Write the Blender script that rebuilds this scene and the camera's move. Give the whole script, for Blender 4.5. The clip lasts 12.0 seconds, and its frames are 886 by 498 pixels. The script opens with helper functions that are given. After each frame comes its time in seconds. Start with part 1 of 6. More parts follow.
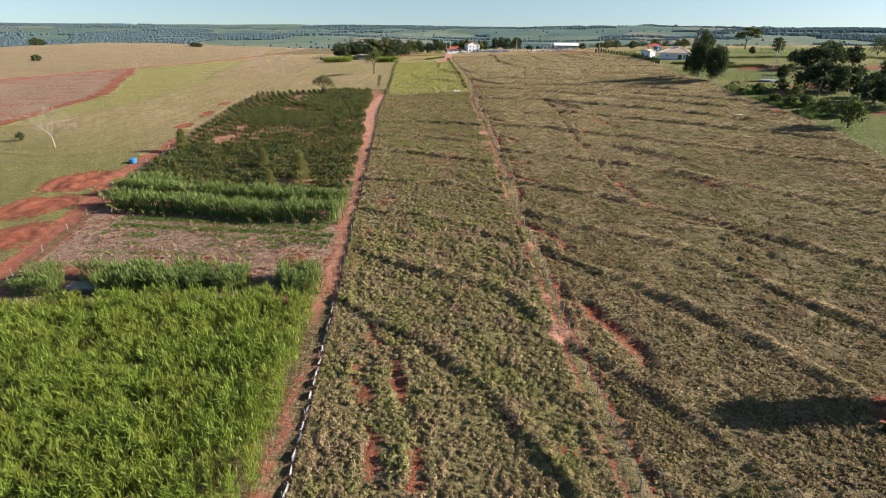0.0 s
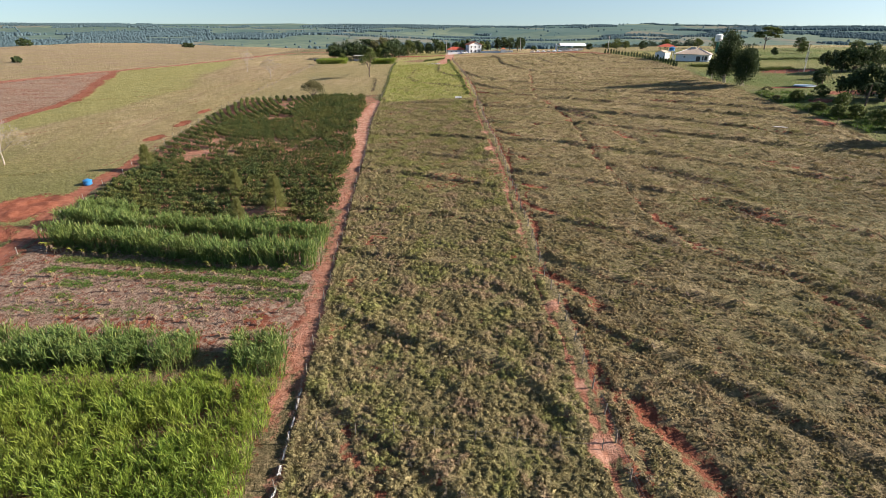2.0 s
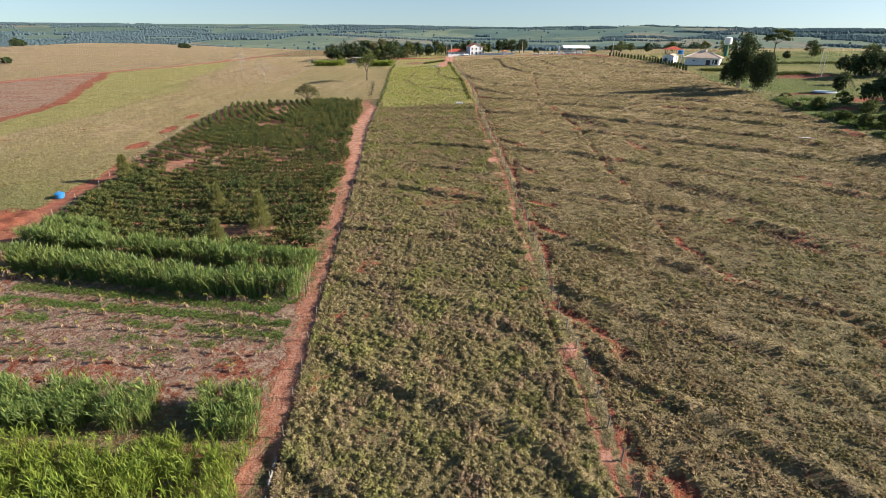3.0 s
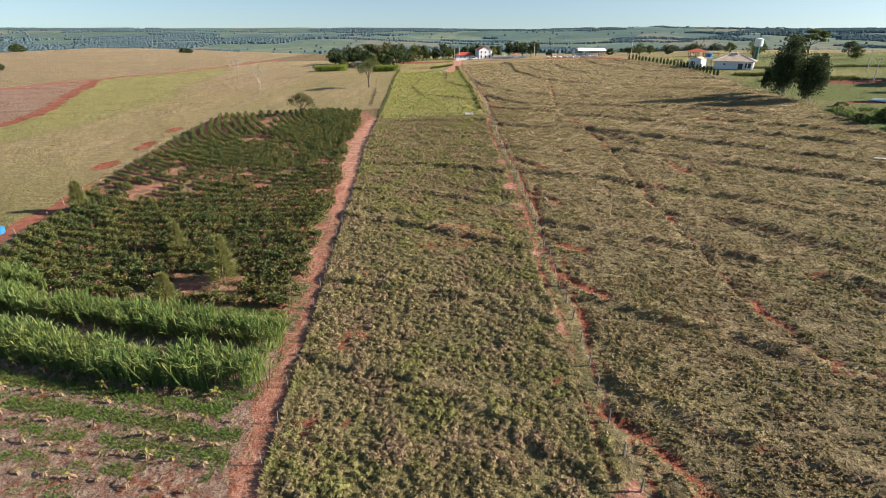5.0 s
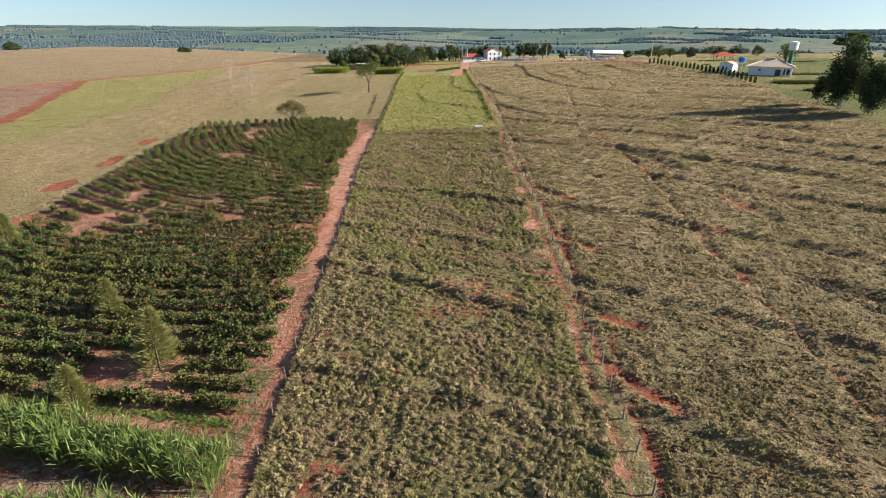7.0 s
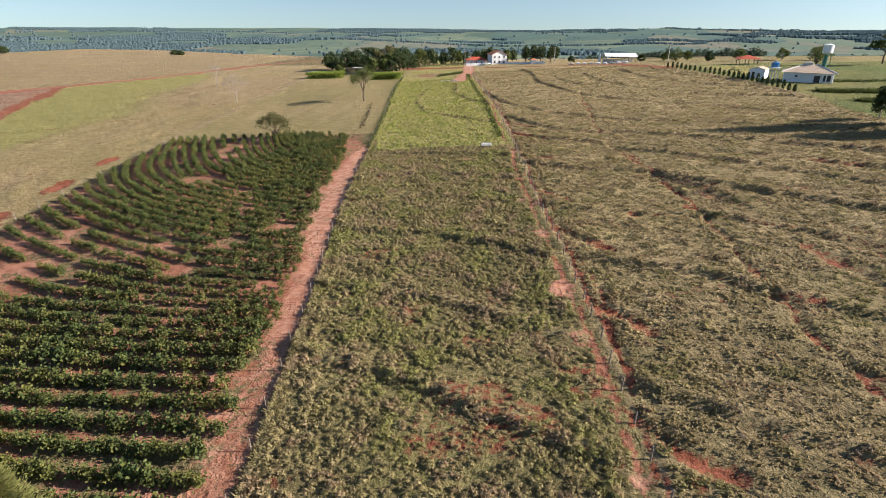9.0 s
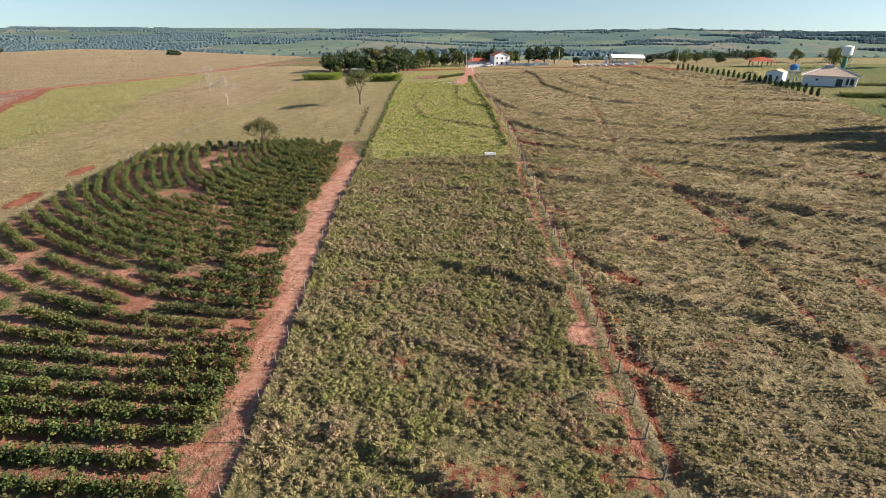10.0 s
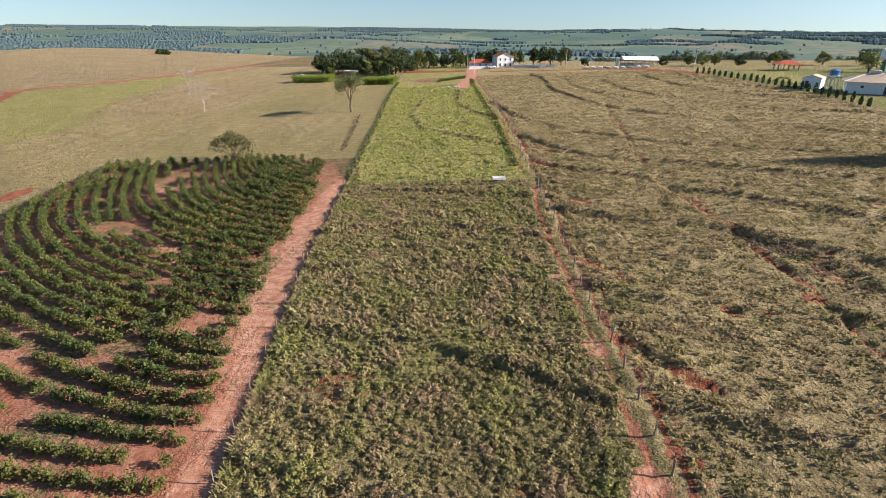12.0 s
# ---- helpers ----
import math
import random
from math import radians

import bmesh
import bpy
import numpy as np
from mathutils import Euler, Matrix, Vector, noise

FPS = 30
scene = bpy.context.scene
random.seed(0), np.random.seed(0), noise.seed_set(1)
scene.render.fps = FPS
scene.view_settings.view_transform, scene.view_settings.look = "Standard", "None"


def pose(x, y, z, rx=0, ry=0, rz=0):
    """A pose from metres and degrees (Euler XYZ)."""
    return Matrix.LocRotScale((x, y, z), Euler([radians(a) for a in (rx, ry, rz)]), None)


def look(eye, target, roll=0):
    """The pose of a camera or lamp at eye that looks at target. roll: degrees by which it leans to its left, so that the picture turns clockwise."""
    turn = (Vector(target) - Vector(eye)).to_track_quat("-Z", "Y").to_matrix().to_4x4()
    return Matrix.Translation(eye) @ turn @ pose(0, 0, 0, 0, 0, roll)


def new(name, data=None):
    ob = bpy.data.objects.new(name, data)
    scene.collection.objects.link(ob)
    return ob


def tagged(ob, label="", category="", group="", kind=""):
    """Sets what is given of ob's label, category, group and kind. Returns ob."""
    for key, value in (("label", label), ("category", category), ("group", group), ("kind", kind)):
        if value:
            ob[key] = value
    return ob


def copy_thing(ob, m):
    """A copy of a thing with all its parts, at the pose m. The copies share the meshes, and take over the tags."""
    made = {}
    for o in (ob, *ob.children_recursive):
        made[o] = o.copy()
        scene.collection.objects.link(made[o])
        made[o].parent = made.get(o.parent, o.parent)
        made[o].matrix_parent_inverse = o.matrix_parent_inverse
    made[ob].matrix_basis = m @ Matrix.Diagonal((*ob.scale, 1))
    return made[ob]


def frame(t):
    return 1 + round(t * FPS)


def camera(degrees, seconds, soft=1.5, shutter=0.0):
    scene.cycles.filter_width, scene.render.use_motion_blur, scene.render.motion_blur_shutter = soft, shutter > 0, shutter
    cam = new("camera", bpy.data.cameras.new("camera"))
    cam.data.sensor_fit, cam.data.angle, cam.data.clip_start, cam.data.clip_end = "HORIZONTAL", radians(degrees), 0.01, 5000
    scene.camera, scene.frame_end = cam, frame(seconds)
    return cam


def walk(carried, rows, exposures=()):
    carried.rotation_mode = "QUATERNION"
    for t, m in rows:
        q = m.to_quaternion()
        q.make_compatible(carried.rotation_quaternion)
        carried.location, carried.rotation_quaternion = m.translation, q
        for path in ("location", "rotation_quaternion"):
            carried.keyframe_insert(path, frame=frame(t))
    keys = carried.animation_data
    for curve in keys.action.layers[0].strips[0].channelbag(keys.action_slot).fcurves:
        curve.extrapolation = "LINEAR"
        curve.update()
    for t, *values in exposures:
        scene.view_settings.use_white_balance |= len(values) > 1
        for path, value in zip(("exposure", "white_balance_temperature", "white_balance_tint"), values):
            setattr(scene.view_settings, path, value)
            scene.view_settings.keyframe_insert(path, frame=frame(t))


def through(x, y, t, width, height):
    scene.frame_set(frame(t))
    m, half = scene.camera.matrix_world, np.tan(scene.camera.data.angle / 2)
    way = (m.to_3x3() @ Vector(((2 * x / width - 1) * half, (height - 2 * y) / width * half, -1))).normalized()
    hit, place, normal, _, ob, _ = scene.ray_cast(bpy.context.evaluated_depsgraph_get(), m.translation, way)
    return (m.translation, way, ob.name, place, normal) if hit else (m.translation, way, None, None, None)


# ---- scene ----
cam = camera(81.2, 12.0, 0.7)
PATH = [
    (0, (-0.673, -1.051, 29.669), (-0.804, 0.778, 28.87), 0.7),
    (0.5, (-0.865, 3.301, 29.766), (-0.999, 5.127, 28.962), 0.6),
    (1, (-1.213, 7.564, 29.841), (-1.347, 9.39, 29.036), 0.6),
    (1.5, (-1.628, 11.826, 29.89), (-1.76, 13.653, 29.086), 0.6),
    (2, (-2.05, 16.115, 29.918), (-2.182, 17.942, 29.116), 0.6),
    (2.5, (-2.446, 20.332, 30.011), (-2.576, 22.16, 29.21), 0.7),
    (3, (-2.841, 24.619, 30.056), (-2.971, 26.448, 29.257), 0.8),
    (3.2, (-2.995, 26.305, 30.054), (-3.124, 28.135, 29.257), 0.8),
    (4.8, (-3.857, 40.075, 29.996), (-4.018, 41.905, 29.204), 0.4),
    (5, (-4.017, 41.813, 30.008), (-4.178, 43.643, 29.216), 0.4),
    (5.5, (-4.553, 46.251, 30.108), (-4.712, 48.08, 29.314), 0.5),
    (6, (-5.109, 50.634, 30.2), (-5.263, 52.463, 29.405), 0.7),
    (6.5, (-5.462, 55.022, 30.219), (-5.633, 56.85, 29.426), 0.6),
    (7, (-5.93, 59.413, 30.263), (-6.108, 61.241, 29.469), 0.7),
    (7.2, (-6.122, 61.148, 30.286), (-6.3, 62.975, 29.491), 0.7),
    (8.8, (-7.634, 75.519, 30.492), (-7.819, 77.348, 29.703), 0.5),
    (9, (-7.79, 77.306, 30.489), (-7.975, 79.134, 29.699), 0.6),
    (9.5, (-8.183, 81.748, 30.43), (-8.37, 83.576, 29.64), 0.7),
    (10, (-8.56, 86.062, 30.38), (-8.748, 87.89, 29.591), 0.7),
    (10.5, (-8.982, 90.39, 30.383), (-9.17, 92.218, 29.594), 0.8),
    (11, (-9.522, 94.717, 30.356), (-9.707, 96.544, 29.566), 0.9),
    (11.5, (-9.985, 98.967, 30.373), (-10.171, 100.795, 29.583), 0.9),
    (12, (-10.397, 103.136, 30.424), (-10.582, 104.964, 29.632), 0.9),
]
walk(cam, [(t, look(eye, target, roll)) for t, eye, target, roll in PATH])


# ---- world and sun ----
SUN_EL, SUN_AZ = 25.0, 2.0          # degrees; azimuth counted from +x towards +y
world = bpy.data.worlds.new("world")
scene.world = world
world.use_nodes = True
wn = world.node_tree.nodes
sky = wn.new("ShaderNodeTexSky")
sky.sky_type = 'NISHITA'
sky.sun_disc = False
sky.sun_elevation = radians(SUN_EL)
sky.sun_rotation = radians(90.0 - SUN_AZ)
sky.air_density, sky.dust_density, sky.ozone_density = 1.0, 1.0, 2.5
wn["Background"].inputs["Strength"].default_value = 0.058
up = wn.new("ShaderNodeVectorMath")
up.inputs[1].default_value = (0.0, 0.0, 0.075)
world.node_tree.links.new(wn.new("ShaderNodeTexCoord").outputs["Generated"], up.inputs[0])
world.node_tree.links.new(up.outputs[0], sky.inputs[0])
world.node_tree.links.new(sky.outputs[0], wn["Background"].inputs["Color"])
sun = new("sun", bpy.data.lights.new("sun", 'SUN'))
sun.data.energy, sun.data.angle, sun.data.color = 5.0, radians(0.5), (0.985, 0.865, 0.765)
ce, se = math.cos(radians(SUN_EL)), math.sin(radians(SUN_EL))
sun.matrix_world = look((ce * math.cos(radians(SUN_AZ)), ce * math.sin(radians(SUN_AZ)), se), (0, 0, 0))
scene.view_settings.exposure = 1.46

# ---- materials ----


def material(name, rough=0.9, metal=0.0, spec=0.3):
    m = bpy.data.materials.new(name)
    m.use_nodes = True
    b = m.node_tree.nodes["Principled BSDF"]
    b.inputs["Roughness"].default_value = rough
    b.inputs["Metallic"].default_value = metal
    b.inputs["Specular IOR Level"].default_value = spec
    return m, m.node_tree, b


def mix(nt, fac, a, b):
    n = nt.nodes.new("ShaderNodeMix")
    n.data_type = 'RGBA'
    for key, v in ((0, fac), (6, a), (7, b)):
        if isinstance(v, (int, float)):
            n.inputs[key].default_value = v
        elif isinstance(v, tuple):
            n.inputs[key].default_value = (*v, 1.0)
        else:
            nt.links.new(v, n.inputs[key])
    return n.outputs[2]


def noise_fac(nt, scale, lo=0.35, hi=0.65, detail=4.0, vec=None, rough=0.6):
    n = nt.nodes.new("ShaderNodeTexNoise")
    n.inputs["Scale"].default_value = scale
    n.inputs["Detail"].default_value = detail
    n.inputs["Roughness"].default_value = rough
    if vec is None:
        vec = nt.nodes.new("ShaderNodeNewGeometry").outputs["Position"]
    nt.links.new(vec, n.inputs["Vector"])
    return ramp01(nt, n.outputs["Fac"], lo, hi)


def ramp01(nt, value, lo, hi):
    r = nt.nodes.new("ShaderNodeMapRange")
    r.interpolation_type = 'SMOOTHSTEP'
    r.inputs[1].default_value, r.inputs[2].default_value = lo, hi
    nt.links.new(value, r.inputs[0])
    return r.outputs[0]


def calc(nt, op, a, b=0.0):
    n = nt.nodes.new("ShaderNodeMath")
    n.operation = op
    for i, v in enumerate((a, b)):
        if isinstance(v, (int, float)):
            n.inputs[i].default_value = v
        else:
            nt.links.new(v, n.inputs[i])
    return n.outputs[0]


def attr(nt, name):
    n = nt.nodes.new("ShaderNodeAttribute")
    n.attribute_name = name
    return n.outputs["Fac"]


def bump(nt, b, height, strength=0.5, distance=0.1):
    n = nt.nodes.new("ShaderNodeBump")
    n.inputs["Strength"].default_value = strength
    n.inputs["Distance"].default_value = distance
    nt.links.new(height, n.inputs["Height"])
    nt.links.new(n.outputs[0], b.inputs["Normal"])


def plain(name, a, b, scale=3.0, rough=0.8, metal=0.0, spec=0.3, relief=0.0, grain=None):
    """Two tones mixed by noise at one scale, with a finer grain."""
    m, nt, p = material(name, rough, metal, spec)
    c = mix(nt, noise_fac(nt, scale), a, b)
    g = noise_fac(nt, scale * 9, 0.3, 0.7)
    c = mix(nt, calc(nt, 'MULTIPLY', g, 0.35), c, tuple(v * 0.6 for v in a))
    nt.links.new(c, p.inputs["Base Color"])
    if relief:
        bump(nt, p, g, relief, 0.05)
    return m


def leaves(name, tones, rough=0.55, through=0.25, spec=0.25, patch=0.12):
    """Foliage: tone by island, drifting in patches over the ground, a little light passing through."""
    m, nt, p = material(name, rough, 0.0, spec)
    isl = nt.nodes.new("ShaderNodeNewGeometry").outputs["Random Per Island"]
    obj = nt.nodes.new("ShaderNodeObjectInfo").outputs["Random"]
    c = mix(nt, isl, tones[0], tones[1])
    c = mix(nt, calc(nt, 'MULTIPLY', noise_fac(nt, patch, 0.42, 0.62), 0.75), c, tones[2])
    if len(tones) > 3:
        pick = ramp01(nt, isl, 0.86, 0.90)
        c = mix(nt, calc(nt, 'MULTIPLY', pick, obj), c, tones[3])
    nt.links.new(c, p.inputs["Base Color"])
    t = nt.nodes.new("ShaderNodeBsdfTranslucent")
    nt.links.new(c, t.inputs["Color"])
    ms = nt.nodes.new("ShaderNodeMixShader")
    ms.inputs[0].default_value = through
    nt.links.new(p.outputs[0], ms.inputs[1])
    nt.links.new(t.outputs[0], ms.inputs[2])
    nt.links.new(ms.outputs[0], nt.nodes["Material Output"].inputs[0])
    return m


def turf(name, low, high, green, straw):
    """Coarse grass: tone by blade and by tussock, with patches of fresh green and of withered straw."""
    m, nt, p = material(name, 0.85, 0.0, 0.12)
    isl = nt.nodes.new("ShaderNodeNewGeometry").outputs["Random Per Island"]
    c = mix(nt, isl, low, high)
    c = mix(nt, calc(nt, 'MULTIPLY', noise_fac(nt, 0.9, 0.45, 0.60, 2.0), 0.50), c, low)
    c = mix(nt, calc(nt, 'MULTIPLY', noise_fac(nt, 0.16, 0.47, 0.62, 3.0), 0.70), c, green)
    off = nt.nodes.new("ShaderNodeMapping")
    off.inputs["Location"].default_value = (37.0, 11.0, 5.0)
    nt.links.new(nt.nodes.new("ShaderNodeNewGeometry").outputs["Position"], off.inputs["Vector"])
    c = mix(nt, calc(nt, 'MULTIPLY', noise_fac(nt, 0.28, 0.50, 0.64, 3.0, off.outputs[0]), 0.65), c, straw)
    nt.links.new(c, p.inputs["Base Color"])
    t = nt.nodes.new("ShaderNodeBsdfTranslucent")
    nt.links.new(c, t.inputs["Color"])
    ms = nt.nodes.new("ShaderNodeMixShader")
    ms.inputs[0].default_value = 0.3
    nt.links.new(p.outputs[0], ms.inputs[1])
    nt.links.new(t.outputs[0], ms.inputs[2])
    nt.links.new(ms.outputs[0], nt.nodes["Material Output"].inputs[0])
    return m


def ground_material():
    m, nt, p = material("pasture_and_red_earth", 0.95, 0.0, 0.15)
    fine, mid, big = noise_fac(nt, 2.6), noise_fac(nt, 0.35), noise_fac(nt, 0.035, 0.4, 0.6)
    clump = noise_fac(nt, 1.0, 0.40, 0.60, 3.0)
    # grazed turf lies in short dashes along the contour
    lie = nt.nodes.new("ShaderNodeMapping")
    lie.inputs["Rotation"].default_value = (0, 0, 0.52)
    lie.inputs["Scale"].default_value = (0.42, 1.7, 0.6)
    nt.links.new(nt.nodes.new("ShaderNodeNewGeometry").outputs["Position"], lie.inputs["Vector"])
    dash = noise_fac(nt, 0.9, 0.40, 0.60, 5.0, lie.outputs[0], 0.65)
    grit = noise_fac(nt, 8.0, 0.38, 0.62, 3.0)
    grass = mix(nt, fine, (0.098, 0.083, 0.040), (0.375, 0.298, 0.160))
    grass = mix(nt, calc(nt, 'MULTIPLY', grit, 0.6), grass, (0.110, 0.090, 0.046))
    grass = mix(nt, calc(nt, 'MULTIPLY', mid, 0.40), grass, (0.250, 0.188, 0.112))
    # dash hollows, sunk again in the bump, painted darker in place of shade
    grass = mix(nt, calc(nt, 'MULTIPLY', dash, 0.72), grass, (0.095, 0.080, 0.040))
    grass = mix(nt, calc(nt, 'MULTIPLY', big, 0.35), grass, (0.175, 0.178, 0.072))
    lush = mix(nt, fine, (0.210, 0.200, 0.062), (0.420, 0.375, 0.150))
    lush = mix(nt, calc(nt, 'MULTIPLY', mid, 0.5), lush, (0.215, 0.215, 0.070))
    dry = mix(nt, fine, (0.390, 0.315, 0.165), (0.585, 0.475, 0.270))
    dry = mix(nt, calc(nt, 'MULTIPLY', grit, 0.35), dry, (0.17, 0.125, 0.06))
    stretch = nt.nodes.new("ShaderNodeMapping")
    stretch.inputs["Scale"].default_value = (0.30, 0.035, 0.1)
    stretch.inputs["Rotation"].default_value = (0, 0, -0.25)
    nt.links.new(nt.nodes.new("ShaderNodeNewGeometry").outputs["Position"], stretch.inputs["Vector"])
    streak = noise_fac(nt, 1.0, 0.42, 0.62, 5.0, stretch.outputs[0])
    dry = mix(nt, calc(nt, 'MULTIPLY', streak, 0.6), dry, (0.29, 0.230, 0.105))
    dry = mix(nt, calc(nt, 'MULTIPLY', big, 0.6), dry, (0.35, 0.285, 0.140))
    dry = mix(nt, calc(nt, 'MULTIPLY', mid, 0.35), dry, (0.27, 0.20, 0.105))
    # the same hollow shade painted into the dry turf
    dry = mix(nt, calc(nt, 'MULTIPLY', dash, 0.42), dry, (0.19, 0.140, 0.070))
    c = mix(nt, attr(nt, "lush"), grass, lush)
    sward = mix(nt, fine, (0.075, 0.120, 0.030), (0.165, 0.210, 0.058))
    sward = mix(nt, calc(nt, 'MULTIPLY', mid, 0.5), sward, (0.16, 0.155, 0.055))
    c = mix(nt, attr(nt, "dry"), c, dry)
    c = mix(nt, attr(nt, "sward"), c, sward)
    # litter and pale dust of the tilled plot
    tilled = mix(nt, noise_fac(nt, 1.4), (0.210, 0.130, 0.094), (0.330, 0.245, 0.180))
    c = mix(nt, attr(nt, "tilled"), c, tilled)
    soil = mix(nt, noise_fac(nt, 0.9), (0.172, 0.057, 0.032), (0.262, 0.102, 0.062))
    soil = mix(nt, calc(nt, 'MULTIPLY', noise_fac(nt, 7.0), 0.5), soil, (0.150, 0.042, 0.020))
    pale = mix(nt, noise_fac(nt, 1.1), (0.47, 0.275, 0.195), (0.33, 0.155, 0.10))
    soil = mix(nt, attr(nt, "dust"), soil, pale)
    edge = calc(nt, 'ADD', attr(nt, "soil"), calc(nt, 'ADD', calc(nt, 'MULTIPLY', calc(nt, 'SUBTRACT', noise_fac(nt, 1.3, 0.25, 0.75), 0.5), 0.7), calc(nt, 'MULTIPLY', calc(nt, 'SUBTRACT', noise_fac(nt, 5.5, 0.25, 0.75), 0.5), 0.22)))
    c = mix(nt, ramp01(nt, edge, 0.30, 0.72), c, soil)
    nt.links.new(c, p.inputs["Base Color"])
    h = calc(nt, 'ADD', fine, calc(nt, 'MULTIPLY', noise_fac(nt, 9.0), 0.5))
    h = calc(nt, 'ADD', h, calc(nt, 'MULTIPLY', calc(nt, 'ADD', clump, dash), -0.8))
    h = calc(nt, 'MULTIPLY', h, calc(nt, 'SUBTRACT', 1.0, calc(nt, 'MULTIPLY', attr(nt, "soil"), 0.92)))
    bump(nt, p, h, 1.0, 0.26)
    return m


def farmland_material():
    m, nt, p = material("hazed_farmland", 1.0, 0.0, 0.05)
    pos = nt.nodes.new("ShaderNodeNewGeometry").outputs["Position"]
    warp = nt.nodes.new("ShaderNodeMapping")
    warp.inputs["Scale"].default_value = (0.0040, 0.0024, 0.0)
    warp.inputs["Rotation"].default_value = (0, 0, 0.35)
    nt.links.new(pos, warp.inputs["Vector"])
    v = nt.nodes.new("ShaderNodeTexVoronoi")
    v.inputs["Scale"].default_value = 1.0
    nt.links.new(warp.outputs[0], v.inputs["Vector"])
    sep = nt.nodes.new("ShaderNodeSeparateColor")
    nt.links.new(v.outputs["Color"], sep.inputs[0])
    # field tones lean blue: the haze of distance is painted into them
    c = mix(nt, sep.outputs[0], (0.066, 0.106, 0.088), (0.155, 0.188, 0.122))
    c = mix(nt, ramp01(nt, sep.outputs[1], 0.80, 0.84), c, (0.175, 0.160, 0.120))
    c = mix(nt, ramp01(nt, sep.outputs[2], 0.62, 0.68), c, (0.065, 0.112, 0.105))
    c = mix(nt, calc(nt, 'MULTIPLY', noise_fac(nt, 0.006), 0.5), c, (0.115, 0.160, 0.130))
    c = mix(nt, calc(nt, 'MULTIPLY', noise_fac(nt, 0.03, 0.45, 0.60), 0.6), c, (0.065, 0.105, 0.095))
    nt.links.new(c, p.inputs["Base Color"])
    return m


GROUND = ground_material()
FARMLAND = farmland_material()
CANE = leaves("sugar_cane_leaf", [(0.100, 0.168, 0.022), (0.265, 0.335, 0.055), (0.195, 0.230, 0.036), (0.30, 0.29, 0.08)], 0.5, 0.4, 0.25, 0.22)
# hedge copy of the cane leaf, darkened so shade sits in its colour
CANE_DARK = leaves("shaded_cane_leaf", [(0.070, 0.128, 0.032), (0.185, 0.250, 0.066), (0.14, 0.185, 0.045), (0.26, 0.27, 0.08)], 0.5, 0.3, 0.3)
COFFEE = leaves("coffee_leaf", [(0.028, 0.052, 0.018), (0.112, 0.136, 0.040), (0.128, 0.130, 0.036), (0.15, 0.14, 0.04)], 0.62, 0.25, 0.15, 0.25)
TUFT = turf("pasture_tuft", (0.185, 0.158, 0.076), (0.370, 0.314, 0.160), (0.215, 0.225, 0.070), (0.330, 0.228, 0.155))
TUFT_GRAZED = turf("grazed_tuft", (0.170, 0.138, 0.066), (0.365, 0.290, 0.152), (0.195, 0.188, 0.072), (0.275, 0.188, 0.120))
TUFT_STRAW = turf("straw_tuft", (0.205, 0.170, 0.085), (0.410, 0.335, 0.182), (0.225, 0.214, 0.086), (0.300, 0.215, 0.140))
TUFT_DRY = turf("fallow_tuft", (0.290, 0.232, 0.125), (0.430, 0.348, 0.195), (0.270, 0.248, 0.108), (0.350, 0.255, 0.165))
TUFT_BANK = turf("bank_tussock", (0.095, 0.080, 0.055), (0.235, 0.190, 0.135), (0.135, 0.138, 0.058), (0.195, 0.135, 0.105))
TUFT_GREEN = turf("green_tuft", (0.225, 0.240, 0.062), (0.450, 0.440, 0.160), (0.270, 0.310, 0.078), (0.380, 0.320, 0.150))
TREE_DARK = leaves("dark_tree_leaf", [(0.026, 0.044, 0.018), (0.075, 0.100, 0.036), (0.045, 0.066, 0.026)], 0.7, 0.22, 0.15, 0.3)
TREE_MID = leaves("tree_leaf", [(0.055, 0.080, 0.022), (0.125, 0.145, 0.042), (0.080, 0.100, 0.030)], 0.65, 0.3, 0.15, 0.3)
TREE_OLIVE = leaves("olive_tree_leaf", [(0.080, 0.085, 0.030), (0.15, 0.13, 0.055), (0.10, 0.095, 0.04)], 0.6, 0.25, 0.2, 0.3)
CASUARINA = leaves("casuarina_needle", [(0.150, 0.165, 0.055), (0.30, 0.30, 0.115), (0.22, 0.225, 0.080)], 0.8, 0.5, 0.1, 0.5)
# far foliage, its blue cast being distance haze put into the leaf colour
FAR_WOOD = leaves("hazed_wood_leaf", [(0.072, 0.118, 0.135), (0.110, 0.160, 0.172), (0.090, 0.138, 0.155)], 1.0, 0.35, 0.0, 0.01)
BARK = plain("bark", (0.16, 0.12, 0.09), (0.09, 0.07, 0.05), 4.0, 0.95, relief=0.5)
PALE_BARK = plain("pale_bark", (0.42, 0.37, 0.32), (0.30, 0.26, 0.22), 4.0, 0.9, relief=0.3)
POST = plain("weathered_post", (0.27, 0.23, 0.185), (0.15, 0.125, 0.10), 6.0, 0.95, relief=0.4)
WIRE = plain("fence_wire", (0.25, 0.24, 0.23), (0.17, 0.15, 0.14), 8.0, 0.6, 0.8)

# ---- mesh tools ----


def thing(name, label, category, at=(0, 0, 0), turn=0.0, group="", kind=""):
    ob = new(name)
    ob.empty_display_size = 0.2
    ob.matrix_basis = pose(*at, 0, 0, turn)
    return tagged(ob, label, category, group, kind)


